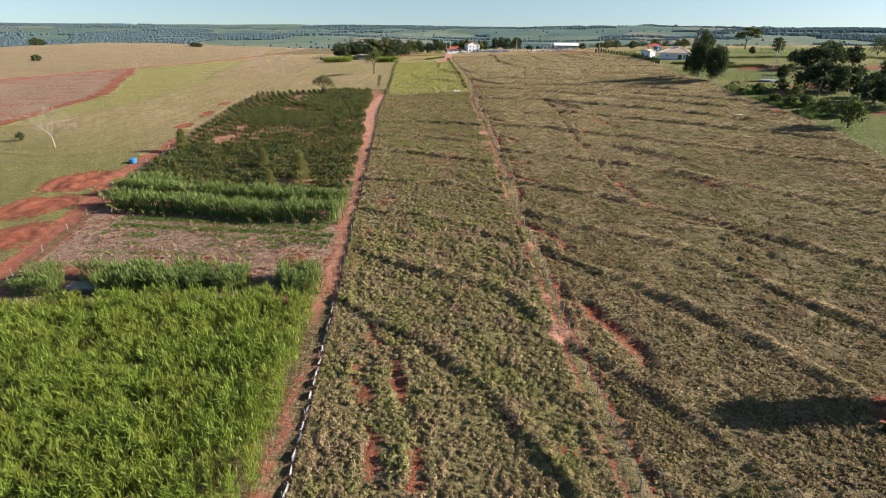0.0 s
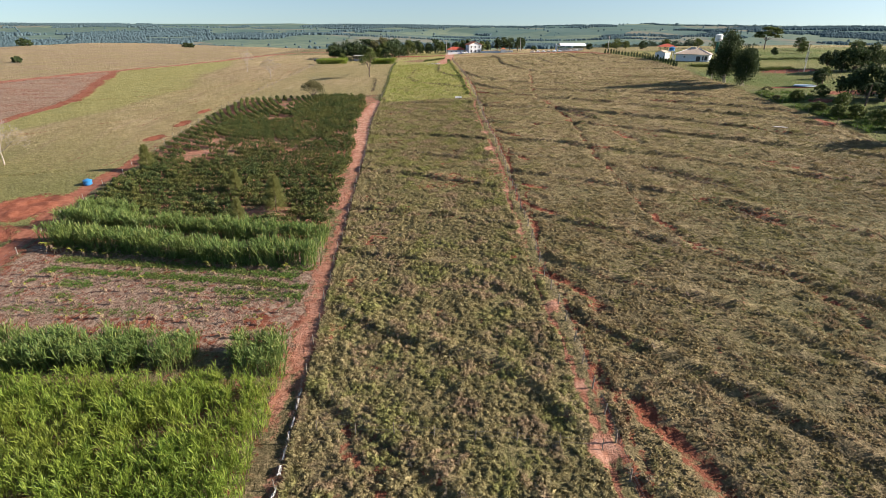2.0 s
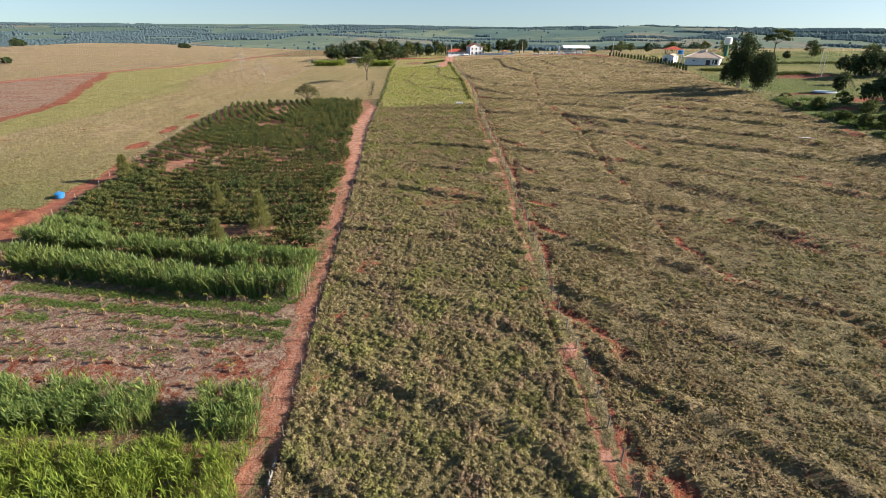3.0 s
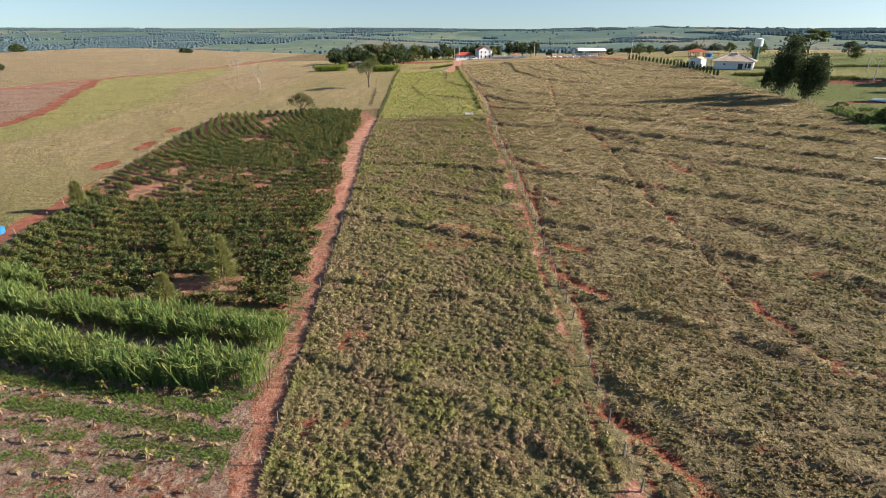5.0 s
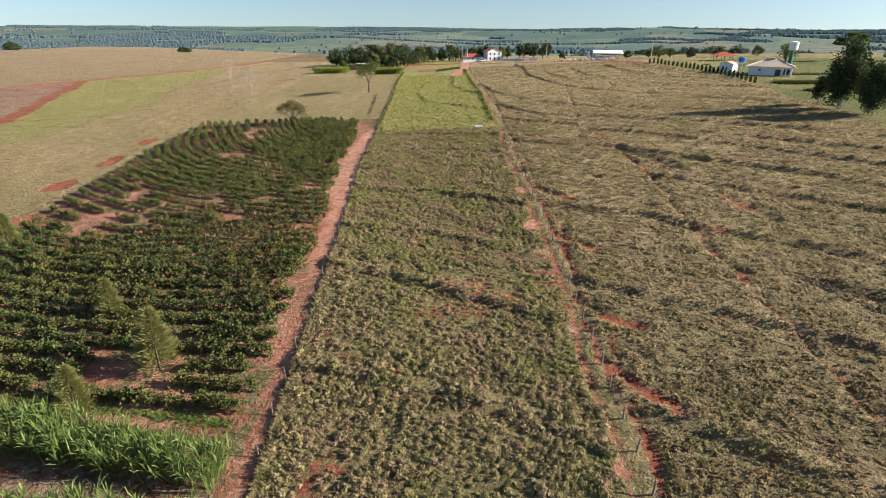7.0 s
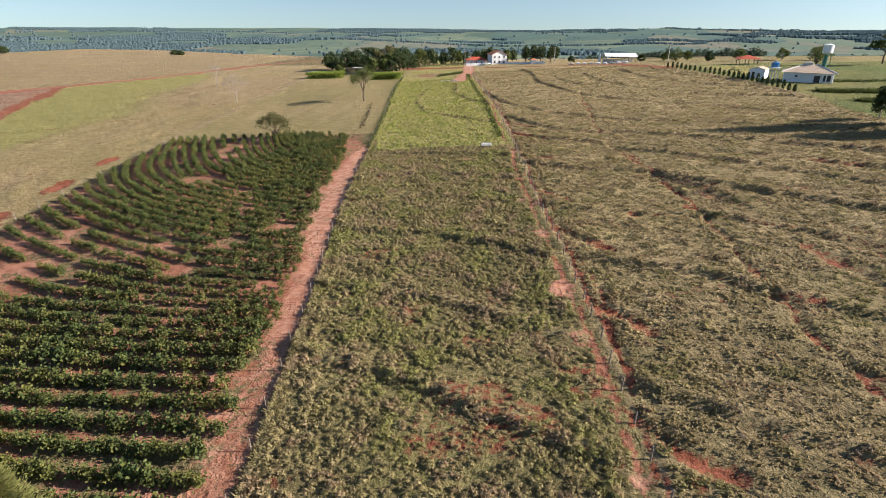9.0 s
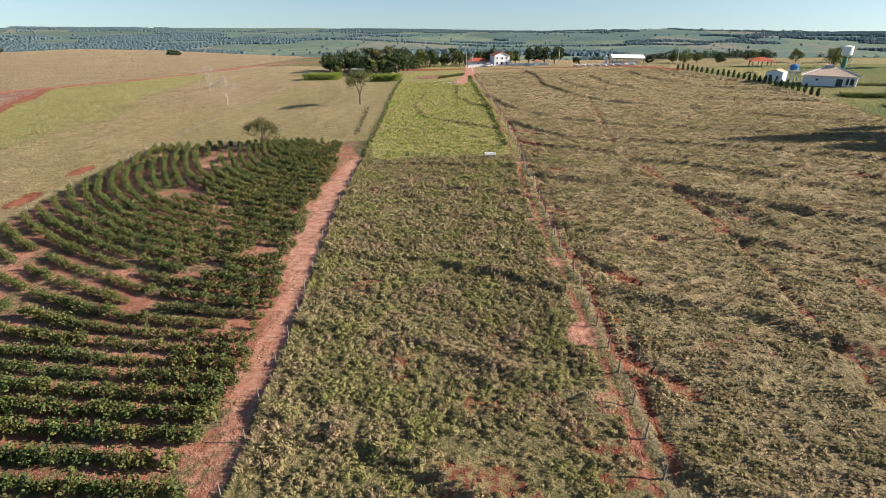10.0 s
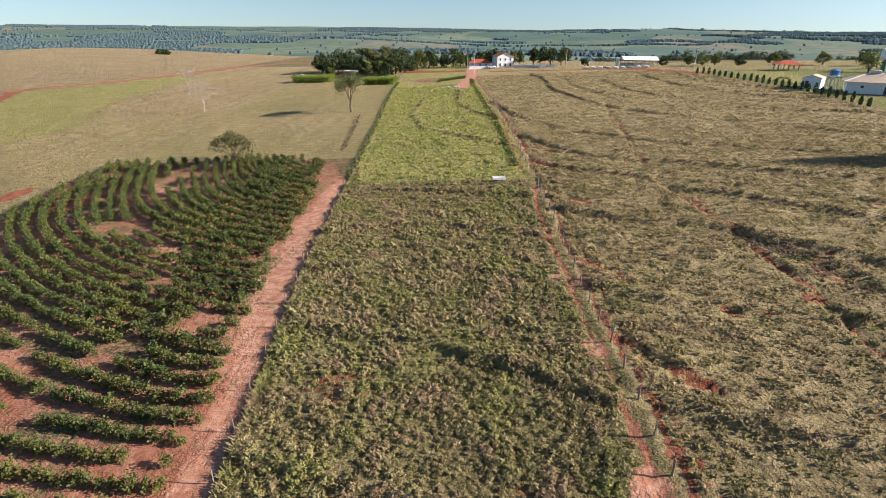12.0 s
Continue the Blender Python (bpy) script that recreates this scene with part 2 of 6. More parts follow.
def mesh_np(name, v, f, mats, smooth=False, index=None):
    """A mesh from arrays: v (n, 3), f (m, 3 or 4)."""
    me = bpy.data.meshes.new(name)
    v, f = np.asarray(v, np.float32), np.asarray(f, np.int32)
    me.vertices.add(len(v))
    me.vertices.foreach_set("co", v.ravel())
    k = f.shape[1]
    me.loops.add(f.size)
    me.loops.foreach_set("vertex_index", f.ravel())
    me.polygons.add(len(f))
    me.polygons.foreach_set("loop_start", np.arange(0, f.size, k, dtype=np.int32))
    if index is not None:
        me.polygons.foreach_set("material_index", np.asarray(index, np.int32))
    for m in (mats if isinstance(mats, (list, tuple)) else [mats]):
        me.materials.append(m)
    me.update(calc_edges=True)
    me.polygons.foreach_set("use_smooth", np.full(len(f), smooth))
    return me


def link(name, me, parent=None, label="", m=None):
    ob = new(name, me)
    if parent is not None:
        ob.parent = parent
    if m is not None:
        ob.matrix_basis = m
    if label:
        ob["label"] = label
    return ob


def part(name, bm, mat, parent, label=""):
    me = bpy.data.meshes.new(name)
    bm.to_mesh(me)
    bm.free()
    me.materials.append(mat)
    return link(name, me, parent, label)


def box(bm, size, at=(0, 0, 0), turn=0.0, bevel=0.0):
    r = bmesh.ops.create_cube(bm, size=1.0, matrix=pose(*at, 0, 0, turn) @ Matrix.Diagonal((*size, 1)))
    if bevel:
        es = list({e for v in r["verts"] for e in v.link_edges})
        bmesh.ops.bevel(bm, geom=es, offset=bevel, segments=1, affect='EDGES')


def tube(bm, pts, radii, sides=6):
    """A tapered tube through points."""
    rings = []
    pts = [Vector(p) for p in pts]
    for i, p in enumerate(pts):
        d = (pts[min(i + 1, len(pts) - 1)] - pts[max(i - 1, 0)]).normalized()
        a = d.orthogonal().normalized() if abs(d.z) < 0.9 else Vector((1, 0, 0))
        a = (a - d * a.dot(d)).normalized()
        b = d.cross(a)
        rings.append([bm.verts.new(p + (a * math.cos(t) + b * math.sin(t)) * radii[i])
                      for t in (2 * math.pi * k / sides for k in range(sides))])
    for r, s in zip(rings, rings[1:]):
        for k in range(sides):
            bm.faces.new((r[k], r[(k + 1) % sides], s[(k + 1) % sides], s[k]))
    bm.faces.new(rings[-1])
    bm.faces.new(rings[0][::-1])


def cone(bm, r0, r1, h, at=(0, 0, 0), sides=16):
    bmesh.ops.create_cone(bm, cap_ends=True, segments=sides, radius1=r0, radius2=r1, depth=h,
                          matrix=Matrix.Translation((at[0], at[1], at[2] + h / 2)))


def fan(bm, pts):
    bm.faces.new([bm.verts.new(p) for p in pts])


def smooth(a, b, x):
    t = np.clip((np.asarray(x, float) - a) / (b - a), 0, 1)
    return t * t * (3 - 2 * t)


rng = np.random.default_rng(7)

# ---- the lie of the land ----


def value_noise(x, y, size, seed):
    """Smooth lattice noise in -1..1."""
    x, y = np.asarray(x, float) / size, np.asarray(y, float) / size
    i, j = np.floor(x).astype(np.int64), np.floor(y).astype(np.int64)
    u, v = x - i, y - j
    u, v = u * u * (3 - 2 * u), v * v * (3 - 2 * v)

    def at(a, b):
        n = (a * 374761393 + b * 668265263 + seed * 974711) & 0x7fffffff
        n = ((n ^ (n >> 13)) * 1274126177) & 0x7fffffff
        return ((n ^ (n >> 16)) & 0xffff) / 32767.5 - 1
    return (at(i, j) * (1 - u) + at(i + 1, j) * u) * (1 - v) + (at(i, j + 1) * (1 - u) + at(i + 1, j + 1) * u) * v


def slope(x, y):
    """The broad hillside, which climbs ahead to a crest."""
    u, y = 1.5 * np.tanh(np.asarray(x, float) / 150.0), np.clip(y, -80, 480) / 100.0
    return -9.695 + 4.923 * u + 15.711 * y + 1.97 * u * y - 3.4 * y * y - 0.127 * u * u - 0.488 * u * y * y + 0.208 * y ** 3


def far_land(x, y):
    d = np.hypot(x, y)
    z = np.interp(d, [500, 900, 1500, 2300, 3200, 4300, 5000, 7000], [-6, -16, -27, -37, -36, -26, -34, -60])
    roll = value_noise(x, y, 620, 3) * 19 + value_noise(x, y, 1300, 5) * 12 + value_noise(x, y, 260, 8) * 2.5
    lift = np.interp(np.degrees(np.arctan2(x, y)), [-45, -22, 0, 22, 45], [0, 20, 42, 66, 58])
    return z + roll * smooth(500, 1200, d) + lift * smooth(1300, 4300, d)


LEFT_FENCE = [(-14.0, 10), (-15.6, 29), (-17.4, 46.5), (-18.8, 57.4), (-21.0, 74.8), (-24.1, 100), (-27.2, 125), (-29.6, 140), (-32.1, 157),
              (-34.6, 183), (-36.8, 202), (-40.4, 232), (-47.7, 283), (-51.6, 320)]
RIGHT_FENCE = [(16.0, 10), (13.4, 30), (11.6, 40), (10.3, 48), (8.4, 64), (6.4, 77.6), (4.8, 94.5), (1.7, 125), (0.6, 135), (-1.2, 150),
               (-2.4, 164), (-5.0, 191), (-8.7, 226.5), (-12.6, 256), (-18.0, 297), (-20.2, 324)]
ROAD = [(-69.0, 40), (-71, 62), (-72, 70), (-75, 85), (-78.8, 100), (-80.6, 113), (-80.4, 124), (-81.5, 131)]
ROAD_FENCE = [(-79.8, 124), (-81.2, 136), (-83.6, 150), (-85.6, 168), (-86.4, 187), (-87.0, 205), (-88.6, 221), (-89.8, 244), (-93.2, 279), (-97, 318)]
EAST_EDGE = [(75.0, 60), (75.6, 101), (76.7, 119), (74.1, 139), (72.1, 161), (71.8, 187), (70.0, 204), (70.6, 230), (69.8, 240), (68.9, 254), (66.4, 279),
             (60.2, 309)]


def at_y(line, y):
    return np.interp(y, [p[1] for p in line], [p[0] for p in line])


def to_line(x, y, pts):
    """Distance to a polyline, and the signed side (positive uphill of it)."""
    best, side = np.full(np.shape(x), 1e9), np.zeros(np.shape(x))
    for (ax, ay), (bx, by) in zip(pts, pts[1:]):
        dx, dy = bx - ax, by - ay
        t = np.clip(((x - ax) * dx + (y - ay) * dy) / (dx * dx + dy * dy), 0, 1)
        ex, ey = x - ax - t * dx, y - ay - t * dy
        d = np.hypot(ex, ey)
        s = np.sign(dx * ey - dy * ex) * np.sign(dx if dx else 1)
        near = d < best
        best, side = np.where(near, d, best), np.where(near, s, side)
    return best, side


BUNDS, GULLIES = [], []


def bund(height, *pts):
    BUNDS.append((height, pts))


def gully(depth, width, bare, *pts):
    GULLIES.append((depth, width, bare, pts))


# contour banks of the open pasture
bund(0.55, (2, 329), (5.3, 318), (6.8, 274), (13.1, 249), (19.4, 238), (33.1, 225), (49.2, 212), (62, 203), (72, 198))
bund(0.50, (-12.3, 257), (-6.3, 235), (-2.4, 225), (4.2, 218), (13.8, 209), (21.1, 203.4), (36, 197), (54, 190), (72, 182))
bund(0.55, (-5, 212), (1.8, 201.6), (5.7, 196), (11.3, 193), (23.6, 188), (40, 181), (56, 172), (72, 163))
bund(0.45, (25.2, 298), (27, 271.5), (33, 254), (40.4, 243), (50.4, 230), (70, 222))
bund(0.45, (41.6, 311), (43.9, 279), (50.3, 261), (58.1, 248), (68, 243))
bund(0.40, (54.6, 316), (53.1, 288), (60.7, 266), (67, 260))
bund(0.40, (14.6, 316), (13.7, 285), (17.5, 265), (24, 255))
bund(0.50, (-4, 193.5), (2.3, 188), (14.4, 182.4), (23.6, 179.2), (40, 171), (58, 160), (73, 149))
bund(0.65, (16.4, 178), (23, 175), (32.3, 168.6), (46, 158), (60, 147), (74, 135))
bund(0.60, (-2, 171.2), (7.5, 167), (16.8, 165), (22.8, 160.5), (28.2, 157), (40, 148), (56, 136), (67, 127), (76, 121))
bund(0.60, (-0.8, 151.5), (6.7, 148), (14.4, 146), (23.2, 144.9), (35, 137), (52, 127), (67, 119), (76, 112))
bund(0.60, (1.2, 135.6), (6.2, 133), (15, 130.5), (22.6, 125.5), (31.9, 121), (41.3, 115), (51, 109.4), (59.7, 104), (75, 95))
bund(0.60, (4.2, 113), (16, 107.5), (27.2, 102.5), (36, 98.5), (45.4, 90), (55.3, 81.5), (66, 72))
bund(0.55, (5.6, 95), (14.2, 90.2), (22.9, 85.7), (34.2, 77.4), (43.3, 69.8), (51.2, 62.5), (60, 54))
bund(0.55, (8.4, 80), (13, 76.3), (21.1, 72.4), (29.8, 67.5), (35.1, 59.4), (41.2, 52.6), (50, 44))
bund(0.55, (10, 68), (12.1, 65.5), (20.3, 58.9), (24.9, 54.5), (31.8, 46.4), (35.2, 42.5), (44, 33))
bund(0.5, (10.8, 48.2), (14.4, 44.2), (17.3, 41.1), (22.1, 35.1), (25.1, 30.3), (31, 22))
bund(0.4, (13, 36), (16, 31), (20, 25))
# banks of the fenced strip
bund(0.70, (-18.0, 69.2), (-12.2, 65), (-4.6, 61.2), (-0.1, 60.5), (3.5, 57.2), (7.4, 51.5))
bund(0.80, (-17.4, 56.1), (-9.9, 50.5), (-4.2, 46.6), (0.8, 41.6), (5.8, 34.4), (8.2, 30.6), (11, 24))
bund(0.60, (-20, 83.2), (-10.8, 80.5), (-1.2, 75.9), (6, 69.8))
bund(0.55, (-23.2, 98.3), (-12.6, 95.9), (-1.6, 92.2), (4.6, 89.1))
bund(0.60, (-25.2, 116.1), (-20.5, 114.7), (-12.6, 112.1), (-4.8, 107.6), (2, 105))
bund(0.55, (-26.5, 128), (-17, 126.5), (-7, 122.5), (0.5, 118))
bund(0.60, (-28.5, 144.5), (-21.6, 142), (-15.3, 141.3), (-6.3, 137.2), (-0.5, 134))
bund(0.55, (-30.5, 154.6), (-21.3, 156.6), (-11.5, 154.5), (-3, 151.5))
bund(0.55, (-32, 163.8), (-23.2, 166.3), (-11.9, 165.1), (-3.5, 162))
bund(0.50, (-34, 181.5), (-26, 179.5), (-16, 178), (-5, 176))
bund(0.45, (-33, 270), (-33, 240), (-27, 222), (-17, 212), (-8, 205))
bund(0.45, (-24, 283), (-22, 255), (-16, 240), (-10, 232))
bund(0.30, (-47, 240), (-44, 225), (-41, 205))
# faint terraces of the western fallow
bund(0.5, (-160, 146), (-135, 152), (-112, 168), (-98, 196), (-95, 215))
bund(0.5, (-165, 205), (-140, 208), (-118, 224), (-104, 250))
bund(0.5, (-192, 258), (-168, 258), (-146, 268), (-128, 284))
bund(0.5, (-185, 300), (-152, 298), (-120, 306), (-102, 318))
bund(0.4, (-150, 128), (-128, 122), (-108, 118), (-92, 122))
bund(0.7, (-158, 199.4), (-133.6, 198), (-121.4, 196.7))
bund(0.7, (-163, 224), (-138, 225.6), (-124.4, 229))
bund(0.7, (-175.6, 285), (-155.6, 283.4), (-139, 278.7), (-126, 279))
bund(0.5, (-118, 262), (-108, 246), (-100, 240), (-94, 246))
gully(0.5, 1.3, 0.62, (46, 118), (52, 113), (58, 107), (63, 104))
gully(0.5, 1.2, 0.62, (34, 141), (40, 136), (47, 131))
gully(0.5, 1.2, 0.60, (40, 172), (47, 166), (55, 160))
gully(0.5, 1.1, 0.62, (40, 94), (46, 89), (52, 84))
# cattle path that climbs the open pasture, and washed-out cuts
gully(0.65, 0.50, 0.86, (17.1, 248), (15.3, 222), (14.5, 206), (13.7, 192), (14.2, 181), (15.6, 175), (17.5, 165), (18.9, 157), (20.0, 146), (20.4, 132), (21.0, 118),
      (22.8, 106), (23.2, 98), (24.2, 93), (27, 84))
gully(0.35, 0.42, 0.80, (16.5, 176), (18.5, 163), (22.5, 153), (29, 142), (36, 130))
gully(0.7, 0.8, 0.9, (-2.8, 177.7), (0.2, 174.5), (2.4, 172.4))
gully(0.7, 0.8, 0.9, (-0.9, 156.4), (1.2, 155.1), (3.4, 151.8))
gully(0.9, 0.9, 1.0, (0.6, 141.9), (1.6, 141.1), (3.2, 139), (5, 137.3), (6.6, 135.7))
gully(0.8, 0.9, 1.0, (2.6, 124.5), (4.6, 122), (7.5, 119.8))
gully(0.8, 0.9, 1.0, (3.6, 109), (6, 106), (9, 103.8))
gully(0.8, 0.9, 0.9, (5.4, 98), (7.4, 95), (10, 93))
gully(0.8, 1.0, 1.0, (6.4, 77.5), (7.5, 75.9), (10.5, 72.8), (12.2, 69))
gully(0.9, 1.2, 0.82, (10.2, 58.5), (11, 56.9), (13.7, 53.4), (15.9, 49.7), (17.6, 44.8))
gully(0.6, 0.9, 0.9, (-5.5, 205), (-2.5, 202), (0.5, 199))
gully(0.6, 0.9, 0.9, (-4.3, 193.5), (0, 189.1), (2.3, 188))
gully(0.8, 1.9, 0.64, (33, 97.4), (37, 94), (41, 89.2))
gully(0.8, 1.9, 0.62, (29, 112.3), (34, 107.5), (39, 103.8))
gully(0.8, 1.8, 0.62, (18, 162.6), (22.5, 156), (25.6, 149.5))
gully(0.6, 1.0, 0.70, (22, 160), (27, 156.5), (31, 153))
gully(0.6, 1.3, 0.72, (27.8, 136), (30, 131.5), (31.6, 127))
gully(0.6, 1.2, 0.80, (20.6, 126.4), (23.7, 124.5))
gully(0.6, 1.2, 0.75, (35.8, 75.7), (37.8, 71), (39, 66))
gully(0.6, 1.1, 0.78, (27.5, 83), (29.5, 81))
gully(0.5, 1.0, 0.75, (18.6, 148.6), (20.4, 144.6))
gully(0.5, 0.9, 0.75, (11, 146.6), (12.6, 145.6))
gully(0.5, 0.9, 0.75, (21.6, 115.4), (22.8, 113.6))
gully(0.4, 1.2, 0.8, (-12.6, 44), (-11, 38), (-9.5, 34), (-8.6, 29))
gully(0.4, 1.0, 0.7, (-9.5, 47), (-8.2, 41.5), (-6, 36), (-4.6, 30))
gully(0.35, 0.6, 0.7, (-13.5, 53), (-12, 48.5), (-9, 44))
gully(0.25, 0.5, 0.45, (38, 71), (40, 62), (44, 52), (47, 44))
gully(0.25, 0.5, 0.45, (34, 67), (37, 58), (41, 49), (44, 40))


def blob(x, y, cx, cy, rx, ry, turn=0.0):
    c, s = math.cos(turn), math.sin(turn)
    u, v = ((x - cx) * c + (y - cy) * s) / rx, (-(x - cx) * s + (y - cy) * c) / ry
    return 1 - smooth(0.55, 1.15, np.hypot(u, v) + 0.18 * value_noise(x, y, 2.5, 17))


def land(x, y):
    """Height, and the amounts of bare earth, pale dust, lush grass, dry grass, tilled soil and fresh sward at each place."""
    x, y = np.asarray(x, float), np.asarray(y, float)
    start = np.clip(430 - 0.45 * x, 400, 600)
    w = smooth(0, 1, (y - start) / 240)
    w = np.maximum(w, smooth(260, 420, x))
    w = np.maximum(w, smooth(420, 700, -x))
    w = np.maximum(w, smooth(120, 420, -y))
    z = slope(x, y) * (1 - w) + far_land(x, y) * w
    near = 1 - w
    z = z + near * (value_noise(x, y, 23, 1) * 0.25 + value_noise(x, y, 7, 2) * 0.10)
    soil, dust, lush, dry, tilled, sward = (np.zeros(x.shape) for _ in range(6))
    lf, rf, ee = at_y(LEFT_FENCE, y), at_y(RIGHT_FENCE, y), at_y(EAST_EDGE, y)
    strip = (x > lf) & (x < rf)
    open_field = (x >= rf) & (x < ee)
    rough = (strip | open_field) & (y < 330)
    z = z + np.where(rough, value_noise(x, y, 1.7, 11) * 0.09 + value_noise(x, y, 0.9, 12) * 0.05, 0)
    # terracettes trodden along the contour
    across = y + x * np.interp(y, [40, 100, 160, 200], [0.80, 0.62, 0.50, 0.42]) + value_noise(x, y, 9, 13) * 1.2
    tread = value_noise(x * 0.22, across, 1.25, 14) * 0.7 + value_noise(x * 0.3, across, 2.9, 15) * 0.6
    tread = np.where(open_field & (y < 330), tread, 0) + np.where(strip & (y < 330), 0.45 * tread, 0)
    z = z + 0.13 * tread
    for height, pts in BUNDS:
        xs, ys = [p[0] for p in pts], [p[1] for p in pts]
        k = (x > min(xs) - 6) & (x < max(xs) + 6) & (y > min(ys) - 6) & (y < max(ys) + 6)
        if not k.any():
            continue
        d, s = to_line(x[k], y[k], pts)
        d = d * s + value_noise(x[k], y[k], 6.0, 21) * 0.35
        ridge = np.where(d > 0, np.exp(-(d / 1.25) ** 2), np.exp(-(d / 0.5) ** 2))
        vary = 0.85 + 0.3 * value_noise(x[k], y[k], 9, 23) + 0.3 * value_noise(x[k], y[k], 3.1, 24)
        # dry straw crest, painted paler for the light that catches it
        dry[k] = np.maximum(dry[k], 0.80 * np.exp(-((d - 0.45) / 0.6) ** 2))
        z[k] += np.where(x[k] < at_y(RIGHT_FENCE, y[k]), 0.52, 0.62) * height * vary * ridge - 0.12 * np.exp(-((d + 1.3) / 0.7) ** 2)
        soil[k] = np.maximum(soil[k], 0.46 * np.exp(-((d + 0.65) / 0.6) ** 2) * smooth(-0.5, 0.5, value_noise(x[k], y[k], 6, 29)))
    for depth, width, bare, pts in GULLIES:
        xs, ys = [p[0] for p in pts], [p[1] for p in pts]
        k = (x > min(xs) - 5) & (x < max(xs) + 5) & (y > min(ys) - 5) & (y < max(ys) + 5)
        if not k.any():
            continue
        d, s = to_line(x[k] + value_noise(x[k], y[k], 2.2, 31) * 0.5, y[k] + value_noise(x[k], y[k], 2.2, 32) * 0.5, pts)
        z[k] -= 0.42 * depth * (1 - smooth(0.2 * width, 0.9 * width, d + 0.15 * value_noise(x[k], y[k], 1.1, 33)))
        soil[k] = np.maximum(soil[k], (bare - 0.25 + 0.35 * value_noise(x[k], y[k], 2.7, 34)) * (1 - smooth(0.45 * width, 1.25 * width, d)))
    # lane beside the wire fence
    lane = smooth(-0.5, 0.5, x - lf + np.interp(y, [60, 110, 130, 150, 172, 188], [2.3, 2.4, 2.9, 3.8, 3.8, 1.6]) + value_noise(x, y, 4, 41) * 1.0 + value_noise(x, y, 1.3, 42) * 0.3) * (1 - smooth(0.0, 0.6, x - lf)) * smooth(190, 184, y)
    verge = np.exp(-((x - lf + 1.0) / 0.55) ** 2) * smooth(62, 52, y) * 0.75
    soil = np.maximum(soil, lane * (0.85 + 0.25 * value_noise(x, y, 3, 43)) - verge)
    dust = np.maximum(dust, lane * (0.5 + 0.4 * smooth(95, 150, y)))
    z = z - lane * 0.09 * near
    # cattle trails along the post fence
    for off, amount, width in ((-1.15, 0.80, 0.34), (0.75, 0.84, 0.30), (1.7, 0.56, 0.26)):
        d = np.abs(x - rf - off - value_noise(y, y * 0, 9, 51 + int(off * 4)) * 0.55)
        t = (1 - smooth(0.5 * width, 1.6 * width, d)) * (y < 325)
        soil = np.maximum(soil, t * (amount + 0.35 * value_noise(x, y, 5, 53)))
        dust = np.maximum(dust, t * 0.35 * (off < 0))
        z = z - 0.14 * t
    for cx, cy, r in ((9.0, 49.5, 1.5), (7.2, 69.3, 1.3), (8.3, 56.6, 0.9), (-1.6, 150.9, 1.1), (-1.4, 140.4, 1.4), (-0.2, 126.5, 1.7), (0.6, 118.5, 1.2), (2.7, 103.5, 1.0),
                      (-16.5, 74.6, 1.8), (-16.8, 86.2, 1.7), (-22.5, 134.3, 1.6), (-20, 135.5, 1.2), (-3.6, 152.2, 0.9), (-4.4, 178, 1.2), (4.2, 88, 1.0), (37.5, 38.0, 2.6),
                      (-3.0, 164.5, 0.9), (-21, 116, 1.0), (-14, 97, 0.8)):
        b = blob(x, y, cx, cy, r, r * 1.25) if cx > -5 else blob(x, y, cx, cy, r * 1.7, r * 1.9)
        soil = np.maximum(soil, (0.9 if cx > -5 else 0.52) * b * (0.8 + 0.5 * value_noise(x, y, 1.5, 57)))
        if -5 < cx < 10:
            dust = np.maximum(dust, 0.8 * b)
    # scattered bare spots between the tufts of the strip
    spots = smooth(0.48, 0.90, value_noise(x, y, 3.1, 61) * 0.6 + value_noise(x, y, 11, 62) * 0.6)
    soil = np.maximum(soil, np.where(strip & (y < 185), 0.50 * spots, 0))
    small = smooth(0.5, 0.85, value_noise(x, y, 1.5, 63) * 0.6 + value_noise(x, y, 7, 64) * 0.55)
    soil = np.maximum(soil, np.where((strip | open_field) & (y < 260), 0.42 * small, 0))
    # lush upper strip
    lush = np.where(strip, smooth(180, 184, y - value_noise(x, y, 6, 71) * 1.5), lush)
    lush = np.where(strip & (y < 180), 0.22 + 0.35 * value_noise(x, y, 13, 72), lush)
    # open pasture dries towards the crest; x term paints light fading to the right
    dry = np.where(open_field, np.maximum(dry, 0.24 + 0.68 * smooth(60, 175, y) - 0.34 * smooth(8, 48, x - 0.08 * (y - 60)) * smooth(200, 110, y) + 0.15 * value_noise(x, y, 14, 73) + 0.22 * tread), dry)
    # red dirt road and what was dug beside it
    d, s = to_line(x, y, ROAD)
    road = 1 - smooth(1.6, 2.4, d + value_noise(x, y, 3, 81) * 0.35)
    rut = np.exp(-((d - 0.85) / 0.3) ** 2)
    soil = np.maximum(soil, road * 1.0)
    dust = np.maximum(dust, road * 0.12)
    z = z - road * 0.12 - rut * 0.07 * near
    d2, s2 = to_line(x, y, [(-64.5, 50), (-66.8, 62), (-69.5, 76), (-72.5, 90), (-74, 97)])
    soil = np.maximum(soil, 0.66 * (1 - smooth(0.6, 1.6, d2)))
    d3, s3 = to_line(x, y, [(p[0] - 1.6, p[1]) for p in ROAD_FENCE])
    soil = np.maximum(soil, 0.52 * (1 - smooth(0.4, 1.5, d3)) * smooth(185, 130, y))
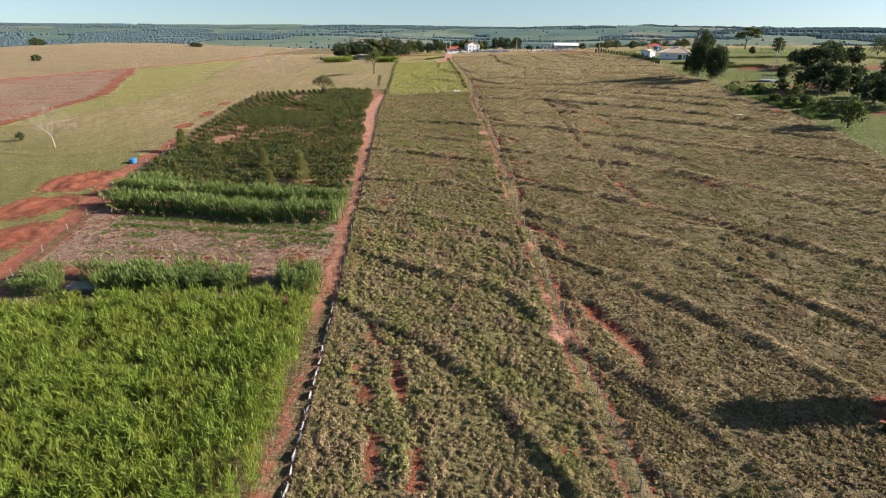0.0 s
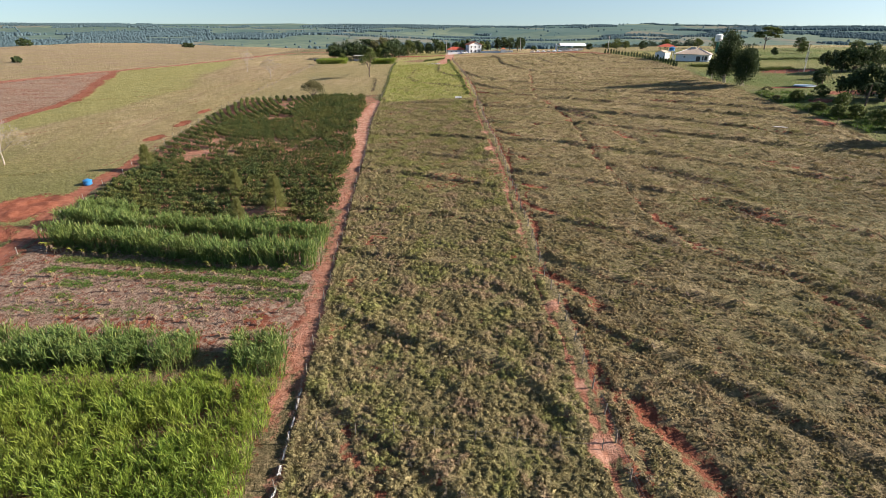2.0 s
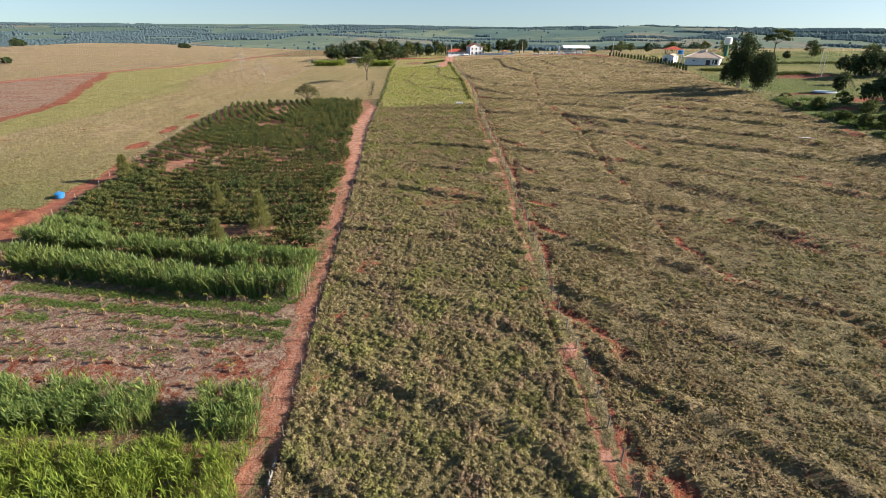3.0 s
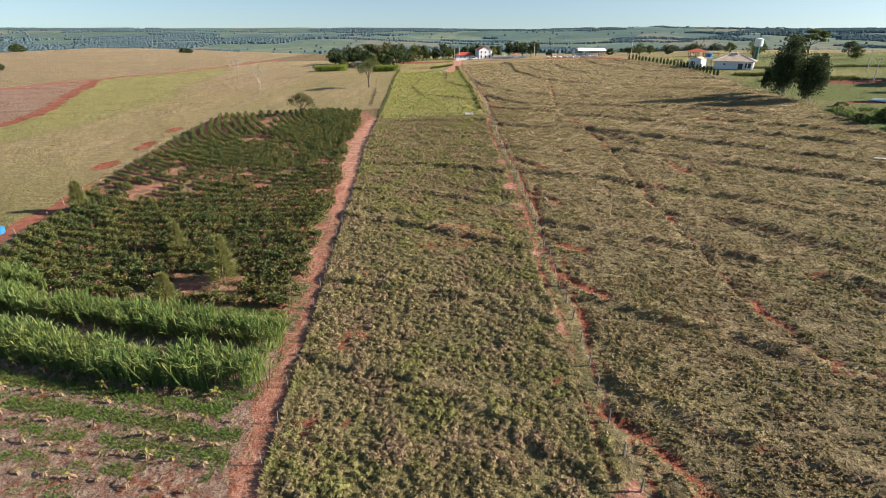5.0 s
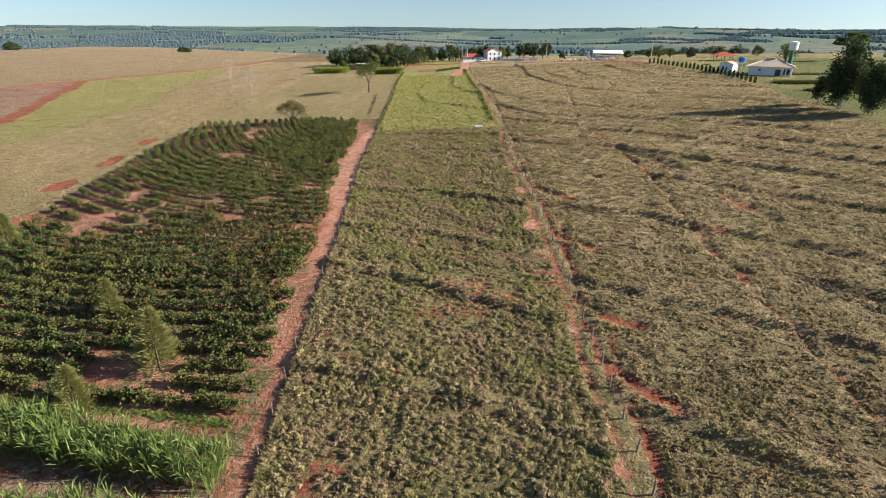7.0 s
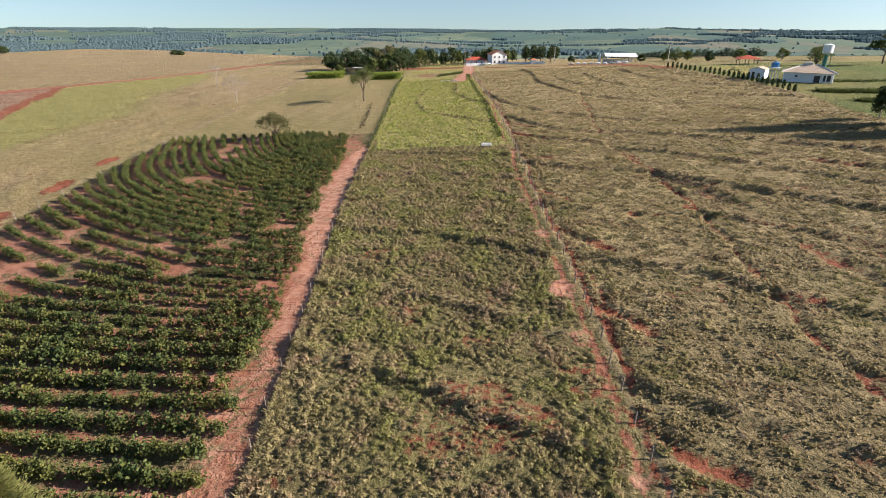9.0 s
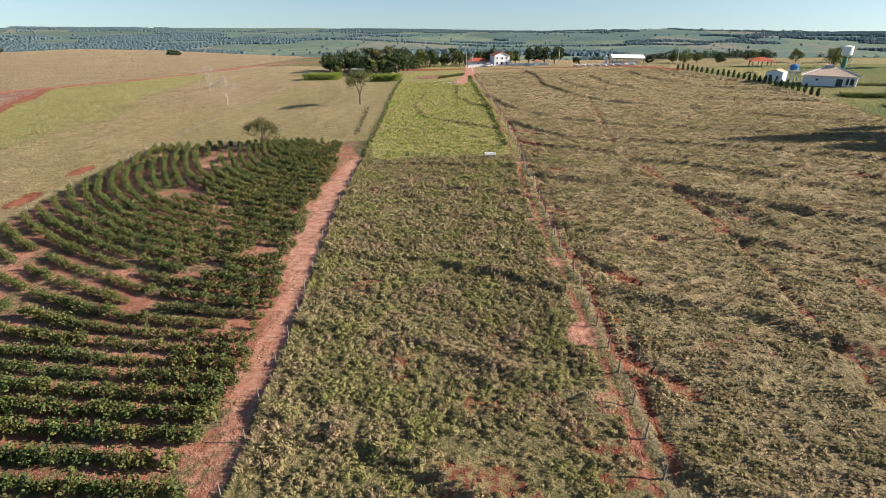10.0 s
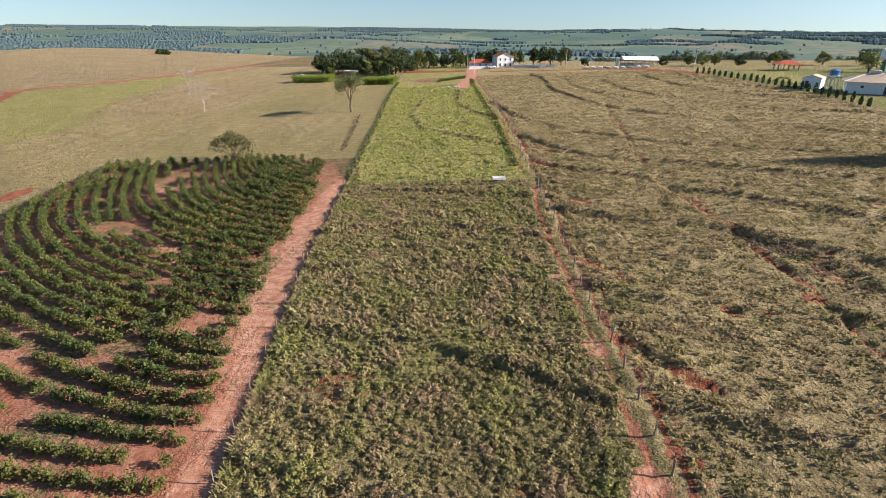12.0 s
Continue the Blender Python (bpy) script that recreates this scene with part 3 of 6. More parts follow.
    for cx, cy, rx, ry, tr in ((-86.0, 100.5, 9.2, 8.0, 0.4), (-86.5, 86.5, 10.0, 6.6, 0.4), (-82.0, 73.0, 11.0, 6.8, 0.5), (-88.6, 147.8, 3.2, 4.3, 0.2), (-89.4, 163, 2.2, 4.5, 0.1), (-90.6, 178.5, 2.0, 4.8, 0.1)):
        b = blob(x, y, cx, cy, rx, ry, tr)
        soil = np.maximum(soil, b)
        z = z + b * (value_noise(x, y, 2.0, 91) * 0.26 + 0.20 * np.sin(2.6 * np.hypot(x - cx - 2, y - cy + 1) + 2 * value_noise(x, y, 4, 92)))
    # west side: short green sward, tan fallow, the broad light-green field and the ploughed field
    west = x < at_y(ROAD_FENCE, y) - 0.5
    west = np.where(y < 124, x < at_y(ROAD, y) - 1.0, west)
    dry = np.where(west & (y < 420), smooth(118, 150, y + 0.25 * (x + 90) + value_noise(x, y, 20, 95) * 9), dry)
    lush = np.where(west & (y < 420), 0.6 * (1 - smooth(105, 140, y)), lush)
    dry = np.where(west & (y < 260), dry * (0.86 + 0.24 * value_noise(x, y, 17, 93)), dry)
    lush = np.where(west & (y < 300), np.maximum(lush, 0.55), lush)
    g_in = np.interp(y, [120, 150, 172, 189, 205, 228, 273, 335, 375, 395], [-138, -138, -125, -120, -120, -121, -135, -153, -165, -176]) + value_noise(x, y, 30, 96) * 4
    g_out = np.interp(y, [120, 160, 205, 237, 288, 302, 332, 380, 417], [-148, -152, -155, -171, -197, -204, -187, -173, -168])
    gf = smooth(0, 6, g_in - x) * smooth(-1, 1.5, x - g_out) * (y < 395)
    lush, dry = np.maximum(lush, gf * 0.95), dry * (1 - 0.9 * gf)
    sward = np.maximum(sward, 0.12 * gf)
    z = z + np.where(west & (y < 420), 0.16 * value_noise(x * 0.25 + y * 0.1, y * 0.25 - x * 0.06, 1.0, 16) + 0.08 * value_noise(x, y, 2.6, 18), 0)
    pl = smooth(0, 3, g_out - x) * smooth(-2, 2, x - np.interp(y, [120, 200, 240, 273, 302], [-310, -262, -240, -222, -205])) * (y > 120) * (y < 306)
    tilled = np.maximum(tilled, pl * 0.9)
    soil = np.maximum(soil, pl * (0.34 + 0.22 * value_noise(x * 0.3, y, 4, 114)))
    track, _ = to_line(x, y, [(-300, 140), (-262, 200), (-240, 240), (-222, 273), (-205, 302), (-185, 334), (-174, 380), (-166, 420), (-150, 455), (-120, 462)])
    soil = np.maximum(soil, 0.95 * (1 - smooth(2.6, 5.6, track + value_noise(x, y, 6, 97) * 1.6)))
    dust = np.maximum(dust, 0.25 * (1 - smooth(2.0, 5.0, track + value_noise(x, y, 5, 94) * 2)))
    edge, _ = to_line(x, y, [(-149, 130), (-152, 160), (-155, 205), (-171, 237), (-197, 288), (-204, 301)])
    soil = np.maximum(soil, 0.85 * (1 - smooth(1.5, 4.0, edge + value_noise(x, y, 6, 98) * 1.0)))
    dry = np.where((x < g_out - 2) & (y < 640), 0.72 + 0.25 * value_noise(x * 0.3, y, 9, 113), dry)
    lush = np.where((x < g_out - 2) & (y < 640), 0.6, lush)
    # bands left by mowing, along the fence, and wheel marks
    off = at_y(ROAD_FENCE, y) - x + value_noise(x, y, 30, 115) * 2.5
    band = value_noise(off, y * 0.03, 3.6, 116) * 0.6 + value_noise(off, y * 0.06, 1.4, 117) * 0.5
    mown = west & (y > 118) & (y < 420)
    dry = np.where(mown, dry * (0.92 + 0.25 * band), dry)
    tilled = np.where(mown, np.maximum(tilled, 0.40 * smooth(0.05, 0.75, band) * (1 - gf) * smooth(120, 150, y)), tilled)
    for wheel in (5.0, 6.6, 16.5, 18.1):
        soil = np.where(mown, np.maximum(soil, 0.42 * (1 - smooth(0.2, 0.7, np.abs(off - wheel))) * smooth(-0.4, 0.6, value_noise(x, y, 11, 118))), soil)
    past = x < np.interp(y, [140, 200, 240, 273, 302, 334, 380, 420, 640], [-300, -262, -240, -222, -205, -185, -174, -166, -160])
    tilled = np.where(past & (y < 640), np.maximum(tilled, 0.38 + 0.25 * value_noise(x, y, 5, 119) + 0.2 * value_noise(x, y, 1.6, 120)), tilled)
    fallow = blob(x, y, -118, 290, 34, 52, 0.2)
    tilled = np.maximum(tilled, np.where(west, 0.28 * fallow, 0))
    # behind the coffee: mown tan grass up to the grove
    behind = (x < lf) & (x >= at_y(ROAD_FENCE, y) - 0.5) & (y > 198)
    dry = np.where(behind, 0.62 + 0.3 * value_noise(x, y, 26, 99), dry)
    lush = np.where(behind, 0.5, lush)
    # coffee block, nursery plot and the ground under the cane
    block = (x > at_y(ROAD, y) + 3.6) & (x < lf - 2.2) & (y < 198)
    block = np.where(y > 124, (x > at_y(ROAD_FENCE, y) + 0.5) & (x < lf - 2.2) & (y < 198), block)
    soil = np.where(block, np.maximum(soil, np.where(y > 86, 0.62 + 0.4 * value_noise(x, y, 2.4, 101), 0.3)), soil)
    dust = np.where(block & (y > 86), np.maximum(dust, 0.50 + 0.35 * value_noise(x, y, 7, 103)), dust)
    plot = block & (y > 61) & (y < 86)
    tilled = np.where(plot, 1.0, tilled)
    soil = np.where(plot, 0.28 + 0.25 * value_noise(x, y, 3, 105) + 0.25 * smooth(70, 64, y), soil)
    # worn ground on the crest: the drive to the farm, its yard, and the trampled strip
    d, _ = to_line(x, y, [(-24, 288), (-23.4, 310), (-22.5, 331), (-24.3, 365), (-25, 385)])
    drive = 1 - smooth(2.2, 3.4, d)
    soil, dust = np.maximum(soil, drive), np.maximum(dust, 0.8 * drive)
    d, _ = to_line(x, y, [(-15, 352), (8, 346), (22, 342), (46, 338), (60, 316), (61, 308)])
    soil = np.maximum(soil, 0.75 * (1 - smooth(2.0, 6.0, d + value_noise(x, y, 9, 107) * 2)))
    d, _ = to_line(x, y, [(-56, 372), (-40, 366), (-29, 362)])
    soil = np.maximum(soil, 0.95 * (1 - smooth(4.0, 8.0, d)))
    garden = blob(x, y, -39, 322, 10, 10)
    soil, tilled = np.maximum(soil, 0.5 * garden), np.maximum(tilled, 0.6 * garden)
    # east side farm: lawn, tall grass and a red yard
    east = (x > ee) & (y > 60) & (y < 380)
    lush = np.where(east, 0.75, lush)
    dry = np.where(east, 0.12 + 0.4 * value_noise(x, y, 18, 109), dry)
    sward = np.where(east, 0.8 + 0.4 * value_noise(x, y, 15, 111) - 0.3 * smooth(205, 230, y) * (1 - smooth(232, 246, y)), sward)
    lush = np.where(east & (y < 215), 0.35, lush)
    sward = np.maximum(sward, blob(x, y, 86, 188, 15, 14))
    sward = sward * (1 - 0.95 * blob(x, y, 79, 292, 11, 24))
    dry = dry * (1 - blob(x, y, 79, 292, 11, 24))
    upper = east & (y > 318)
    dry, sward = np.where(upper, 0.75 + 0.25 * value_noise(x, y, 12, 121), dry), np.where(upper, 0.15, sward)
    lush = np.maximum(lush, blob(x, y, 79, 292, 11, 24))
    sward = np.maximum(sward, np.where(west & (y < 140), 0.35 * (1 - smooth(104, 132, y + 0.2 * (x + 90) + value_noise(x, y, 12, 112) * 6)), 0))
    for cx, cy, rx, ry in ((101, 209, 11, 5), (85, 178, 7, 2.0), (84, 159, 4, 3), (136, 201, 16, 6), (103, 133, 14, 3), (73, 138, 1.6, 5), (96, 168, 9, 4)):
        soil = np.maximum(soil, 0.85 * blob(x, y, cx, cy, rx, ry))
    return z, np.clip(soil, 0, 1), np.clip(dust, 0, 1), np.clip(lush, 0, 1), np.clip(dry, 0, 1), np.clip(tilled, 0, 1), np.clip(sward, 0, 1)


def steps(spans):
    out = []
    for a, b, d0, d1 in spans:
        p = a
        while p < b:
            out.append(p)
            p += d0 + (d1 - d0) * (p - a) / (b - a)
    out.append(spans[-1][1])
    return np.array(out)


GX = steps([(-5000, -700, 260, 70), (-700, -290, 40, 8), (-290, -100, 2.8, 1.2), (-100, -16, 1.0, 0.75), (-16, 45, 0.5, 0.55), (45, 80, 0.8, 1.1), (80, 230, 1.2, 7), (230, 900, 10, 50), (900, 5000, 60, 260)])
GY = steps([(-900, 15, 120, 3), (15, 30, 1.5, 0.6), (30, 175, 0.5, 0.66), (175, 340, 0.7, 1.5), (340, 700, 1.8, 14), (700, 5200, 26, 80)])


def ground():
    X, Y = np.meshgrid(GX, GY)
    z, soil, dust, lush, dry, tilled, sward = land(X, Y)
    n, m = X.shape
    i = np.arange(n * m).reshape(n, m)
    f = np.stack([i[:-1, :-1], i[:-1, 1:], i[1:, 1:], i[1:, :-1]], -1).reshape(-1, 4)
    cx, cy = X[:-1, :-1].ravel(), Y[:-1, :-1].ravel()
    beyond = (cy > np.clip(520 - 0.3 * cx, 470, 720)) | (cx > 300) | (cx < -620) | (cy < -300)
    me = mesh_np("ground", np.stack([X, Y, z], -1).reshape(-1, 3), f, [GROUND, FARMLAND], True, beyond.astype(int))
    for name, v in (("soil", soil), ("dust", dust), ("lush", lush), ("dry", dry), ("tilled", tilled), ("sward", sward)):
        a = me.attributes.new(name, 'FLOAT', 'POINT')
        a.data.foreach_set("value", v.ravel().astype(np.float32))
    return tagged(link("ground", me), "rolling pasture with contour banks, red earth tracks and far farmland", "ground", kind="structure")


ground()


def gz(x, y):
    return float(land(np.array([float(x)]), np.array([float(y)]))[0][0])


def gzs(x, y):
    return land(x, y)[0]

# ---- plants: templates and scattering ----


def blades(n, length, width, spread, droop, seed, segs=2, base=0.05):
    """Arching leaves from one foot: quads, as arrays."""
    r = np.random.default_rng(seed)
    V, F = [], []
    for k in range(n):
        a = r.uniform(0, 2 * math.pi)
        L, w = length * r.uniform(0.65, 1.1), width * r.uniform(0.7, 1.2)
        out, up = spread * r.uniform(0.35, 1.1), r.uniform(0.75, 1.0)
        d, q = np.array([math.cos(a), math.sin(a), 0]), np.array([-math.sin(a), math.cos(a), 0])
        foot = d * base * r.uniform(0, 1)
        b0 = len(V)
        for s in range(segs + 1):
            t = s / segs
            c = foot + d * L * out * t + np.array([0, 0, 1]) * L * (up * t - droop * t * t * r.uniform(0.7, 1.2))
            ww = w * (1 - 0.75 * t)
            V += [c - q * ww / 2, c + q * ww / 2]
        F += [(b0 + 2 * s, b0 + 2 * s + 1, b0 + 2 * s + 3, b0 + 2 * s + 2) for s in range(segs)]
    return np.array(V), np.array(F)


def crown(n, rx, ry, rz, leaf, seed, clumps=6, hollow=0.45):
    """A crown of bent leaf quads gathered in clumps."""
    r = np.random.default_rng(seed)
    c = r.normal(size=(clumps, 3))
    c /= np.linalg.norm(c, axis=1)[:, None]
    c *= r.uniform(hollow, 0.85, (clumps, 1))
    k = r.integers(0, clumps, n)
    p = c[k] + r.normal(size=(n, 3)) * 0.24
    p *= np.array([rx, ry, rz])
    e1 = r.normal(size=(n, 3))
    e1 /= np.linalg.norm(e1, axis=1)[:, None]
    e2 = np.cross(e1, r.normal(size=(n, 3)))
    e2 /= np.linalg.norm(e2, axis=1)[:, None]
    s = leaf * r.uniform(0.6, 1.3, (n, 1))
    V = np.stack([p - e1 * s - e2 * s * 0.55, p + e1 * s - e2 * s * 0.55, p + e1 * s * 0.7 + e2 * s * 0.55, p - e1 * s * 0.7 + e2 * s * 0.55], 1).reshape(-1, 3)
    return V, np.arange(4 * n).reshape(n, 4)


def scatter(templates, x, y, z, size, seed, tilt=0.12, tall=None, heading=None):
    """All copies of the templates joined into one pair of arrays."""
    r = np.random.default_rng(seed)
    pick = r.integers(0, len(templates), len(x))
    yaw, tx, ty = r.uniform(0, 2 * math.pi, len(x)), r.normal(0, tilt, len(x)), r.normal(0, tilt, len(x))
    if heading is not None:
        yaw = heading + r.normal(0, 0.3, len(x))
    V, F, n0 = [], [], 0
    for k, (tv, tf) in enumerate(templates):
        i = np.nonzero(pick == k)[0]
        if not len(i):
            continue
        c, s = np.cos(yaw[i])[:, None], np.sin(yaw[i])[:, None]
        vx, vy, vz = tv[None, :, 0], tv[None, :, 1], tv[None, :, 2]
        h = size[i][:, None]
        hz = h if tall is None else tall[i][:, None]
        px = (vx * c - vy * s) * h + vz * hz * tx[i][:, None] + x[i][:, None]
        py = (vx * s + vy * c) * h + vz * hz * ty[i][:, None] + y[i][:, None]
        pz = vz * hz + z[i][:, None]
        V.append(np.stack([px, py, pz], -1).reshape(-1, 3))
        F.append((tf[None] + (np.arange(len(i)) * len(tv))[:, None, None]).reshape(-1, tf.shape[1]) + n0)
        n0 += len(i) * len(tv)
    return np.concatenate(V), np.concatenate(F)


def stuff(name, mat, label, category, *a, **k):
    v, f = scatter(*a, **k)
    return tagged(link(name, mesh_np(name, v, f, mat, category in ("grass", "woodland") and f.shape[1] == 3)), label, category, kind="stuff")


def tussock(rad, high, sides, spikes, seed, blade=0.3, wide=0.04):
    """A rounded mound of triangles with fine blades standing out of it."""
    r = np.random.default_rng(seed)
    V, F = [], []
    for i, (e, n) in enumerate(((0.0, sides), (0.75, sides))):
        for k in range(n):
            a = 2 * math.pi * (k + 0.5 * i) / n
            j = r.uniform(0.75, 1.2)
            V.append((math.cos(a) * math.cos(e) * rad * j, math.sin(a) * math.cos(e) * rad * j, math.sin(e) * high * r.uniform(0.8, 1.15) - 0.08))
    V.append((0.0, 0.0, high * 0.95))
    for k in range(sides):
        a, b, c, d = k, (k + 1) % sides, sides + k, sides + (k + 1) % sides
        F += [(a, b, c), (b, d, c), (c, d, 2 * sides)]
    for k in range(spikes):
        a, e = r.uniform(0, 6.283), r.uniform(0.15, 1.45)
        d = np.array([math.cos(a) * math.cos(e), math.sin(a) * math.cos(e), math.sin(e)])
        p = d * np.array([rad, rad, high]) * 0.8
        q = np.cross(d, r.normal(size=3))
        q /= np.linalg.norm(q)
        tip = p + (d + np.array([0, 0, 0.3])) * blade * r.uniform(0.5, 1.3)
        b = len(V)
        V += [tuple(p - q * wide), tuple(p + q * wide), tuple(tip)]
        F.append((b, b + 1, b + 2))
    return np.array(V), np.array(F)


def clump(rad, high, n, seed, blade, rise=0.3, loose=0.3, long=1.0):
    """A tussock: a dome thatched with short blades; long stretches it along x."""
    r = np.random.default_rng(seed)
    a, e = r.uniform(0, 2 * math.pi, n), np.arcsin(r.uniform(0.05, 1.0, n))
    d = np.stack([np.cos(a) * np.cos(e), np.sin(a) * np.cos(e), np.sin(e)], -1)
    p = d * np.array([rad * long, rad, high]) * r.uniform(0.55, 1.0, (n, 1))
    q = np.cross(d, r.normal(size=(n, 3)))
    q /= np.linalg.norm(q, axis=1)[:, None]
    way = np.cross(q, d) + d * rise + r.normal(size=(n, 3)) * loose
    way /= np.linalg.norm(way, axis=1)[:, None]
    L = blade * r.uniform(0.6, 1.3, (n, 1))
    w = L * r.uniform(0.30, 0.50, (n, 1))
    v = np.stack([p - q * w, p + q * w, p + way * L], 1).reshape(-1, 3)
    return v, np.arange(3 * n).reshape(n, 3)


TUSSOCKS = [clump(0.38, 0.36, 38, 90 + i, 0.20) for i in range(8)]
FAR_TUSSOCKS = [clump(0.40, 0.36, 17, 110 + i, 0.28) for i in range(6)]
MOUNDS = [clump(0.24, 0.17, 9, 70 + i, 0.22) for i in range(6)]
TREADS = [clump(0.22, 0.19, 11, 80 + i, 0.23, 0.2, 0.25, 2.2) for i in range(6)]
# tufted grass of the strip and of the open pasture


WEEDS = [blades(8, 0.62, 0.10, 0.85, 0.35, 125 + i, 1, 0.2) for i in range(5)]


def tuft_places(n, y0, y1, side, seed):
    r = np.random.default_rng(seed)
    y = r.uniform(y0, y1, n)
    lf, rf, ee = at_y(LEFT_FENCE, y), at_y(RIGHT_FENCE, y), np.minimum(at_y(EAST_EDGE, y), 30 + 0.55 * y)
    x = lf + 0.1 + r.uniform(0, 1, n) * (rf - lf - 0.2) if side == "strip" else rf + 0.2 + r.uniform(0, 1, n) ** 1.2 * (ee - rf)
    z, soil, dust, lush, dry, tilled, sward = land(x, y)
    keep = (soil < 0.42 + r.uniform(-0.2, 0.2, n)) & (value_noise(x, y, 1.6, 131) + 0.5 * value_noise(x, y, 6, 132) > r.uniform(-1.5, 0.5, n))
    keep &= np.abs(x - rf) > 0.8
    return x[keep], y[keep], z[keep], r


x, y, z, r = tuft_places(38000, 26, 183, "strip", 41)
size = r.uniform(0.45, 1.12, len(x)) * (1 + 0.25 * value_noise(x, y, 3.5, 133)) * np.where(x < at_y(LEFT_FENCE, y) + 2, 1.15, 1.0)
size *= 0.82 + 0.30 * (value_noise(x, y, 1.3, 137) > 0.35)
k = y < 138
stuff("pasture_tufts", TUFT, "coarse olive and straw coloured grass tufts in the fenced strip", "grass", TUSSOCKS, x[k], y[k], z[k], size[k], 1)
stuff("pasture_tufts", TUFT, "coarse olive and straw coloured grass tufts in the fenced strip", "grass", FAR_TUSSOCKS, x[~k], y[~k], z[~k], size[~k], 8)
x, y, z, r = tuft_places(54000, 28, 215, "field", 43)
size, k = r.uniform(0.45, 1.1, len(x)), y - 0.7 * x + 9 * value_noise(x, y, 12, 143) < 84
stuff("grazed_tufts", TUFT_GRAZED, "low grazed olive brown grass tufts on the open pasture", "grass", TREADS, x[k], y[k], z[k], size[k], 2, heading=-0.54)
stuff("grazed_tufts", TUFT_STRAW, "low grazed straw coloured grass tufts on the open pasture", "grass", TREADS, x[~k], y[~k], z[~k], size[~k], 10, heading=-0.54)
x, y, z, r = tuft_places(16000, 215, 330, "field", 45)
stuff("grazed_tufts", TUFT_STRAW, "low straw coloured grass tufts towards the crest", "grass", TREADS, x, y, z, r.uniform(0.5, 1.1, len(x)), 4, heading=-0.45)
x, y, z, r = tuft_places(22000, 28, 190, "field", 49)
k = (x - at_y(RIGHT_FENCE, y) < np.abs(r.normal(0, 6.0, len(x)))) | (value_noise(x, y, 5, 135) > 0.55)
stuff("field_tussocks", TUFT_GRAZED, "olive brown grass tussocks beside the post fence and in the hollows", "grass", FAR_TUSSOCKS, x[k], y[k], z[k], r.uniform(0.35, 0.85, k.sum()), 6)
x, y, z, r = tuft_places(9000, 183, 300, "strip", 47)
stuff("green_tufts", TUFT_GREEN, "yellow green grass tufts of the upper strip", "grass", MOUNDS, x, y, z, r.uniform(0.8, 1.7, len(x)), 3)

# short straw tufts of the western fallow
r = np.random.default_rng(55)
y = r.uniform(118, 300, 24000)
x = at_y(ROAD_FENCE, y) - 2.0 - 46 * r.uniform(0, 1, 24000) ** 1.3
z, soil, dust, lush, dry, tilled, sward = land(x, y)
k = (soil < 0.3) & (value_noise(x, y, 2.4, 141) + 0.6 * value_noise(x, y, 9, 142) > r.uniform(-0.6, 0.6, 24000))
stuff("fallow_tufts", TUFT_DRY, "short straw coloured tufts of the mown fallow", "grass", MOUNDS, x[k], y[k], z[k] - 0.03, r.uniform(0.35, 0.75, k.sum()), 9)
# rough grass on each bank's lower face, toned darker to stand for its shade
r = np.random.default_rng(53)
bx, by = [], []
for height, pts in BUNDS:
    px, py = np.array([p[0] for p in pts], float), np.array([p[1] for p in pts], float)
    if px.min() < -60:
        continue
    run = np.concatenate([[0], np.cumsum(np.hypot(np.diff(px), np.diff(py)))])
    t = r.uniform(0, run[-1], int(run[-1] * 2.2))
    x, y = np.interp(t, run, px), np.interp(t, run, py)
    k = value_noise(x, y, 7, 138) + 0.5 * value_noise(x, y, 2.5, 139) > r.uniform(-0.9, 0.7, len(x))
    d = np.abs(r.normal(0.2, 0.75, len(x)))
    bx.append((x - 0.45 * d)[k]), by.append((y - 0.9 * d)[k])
# the same dark tufts over wide cuts, deepening their shade by colour
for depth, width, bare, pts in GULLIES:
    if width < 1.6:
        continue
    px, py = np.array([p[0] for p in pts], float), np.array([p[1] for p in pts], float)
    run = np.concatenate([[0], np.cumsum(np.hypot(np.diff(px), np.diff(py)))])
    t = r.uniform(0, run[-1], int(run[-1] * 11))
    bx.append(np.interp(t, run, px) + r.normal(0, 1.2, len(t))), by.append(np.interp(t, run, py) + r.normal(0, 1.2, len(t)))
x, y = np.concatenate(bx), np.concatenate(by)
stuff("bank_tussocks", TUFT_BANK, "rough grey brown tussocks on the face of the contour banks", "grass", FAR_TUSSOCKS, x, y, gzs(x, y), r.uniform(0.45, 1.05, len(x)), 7)

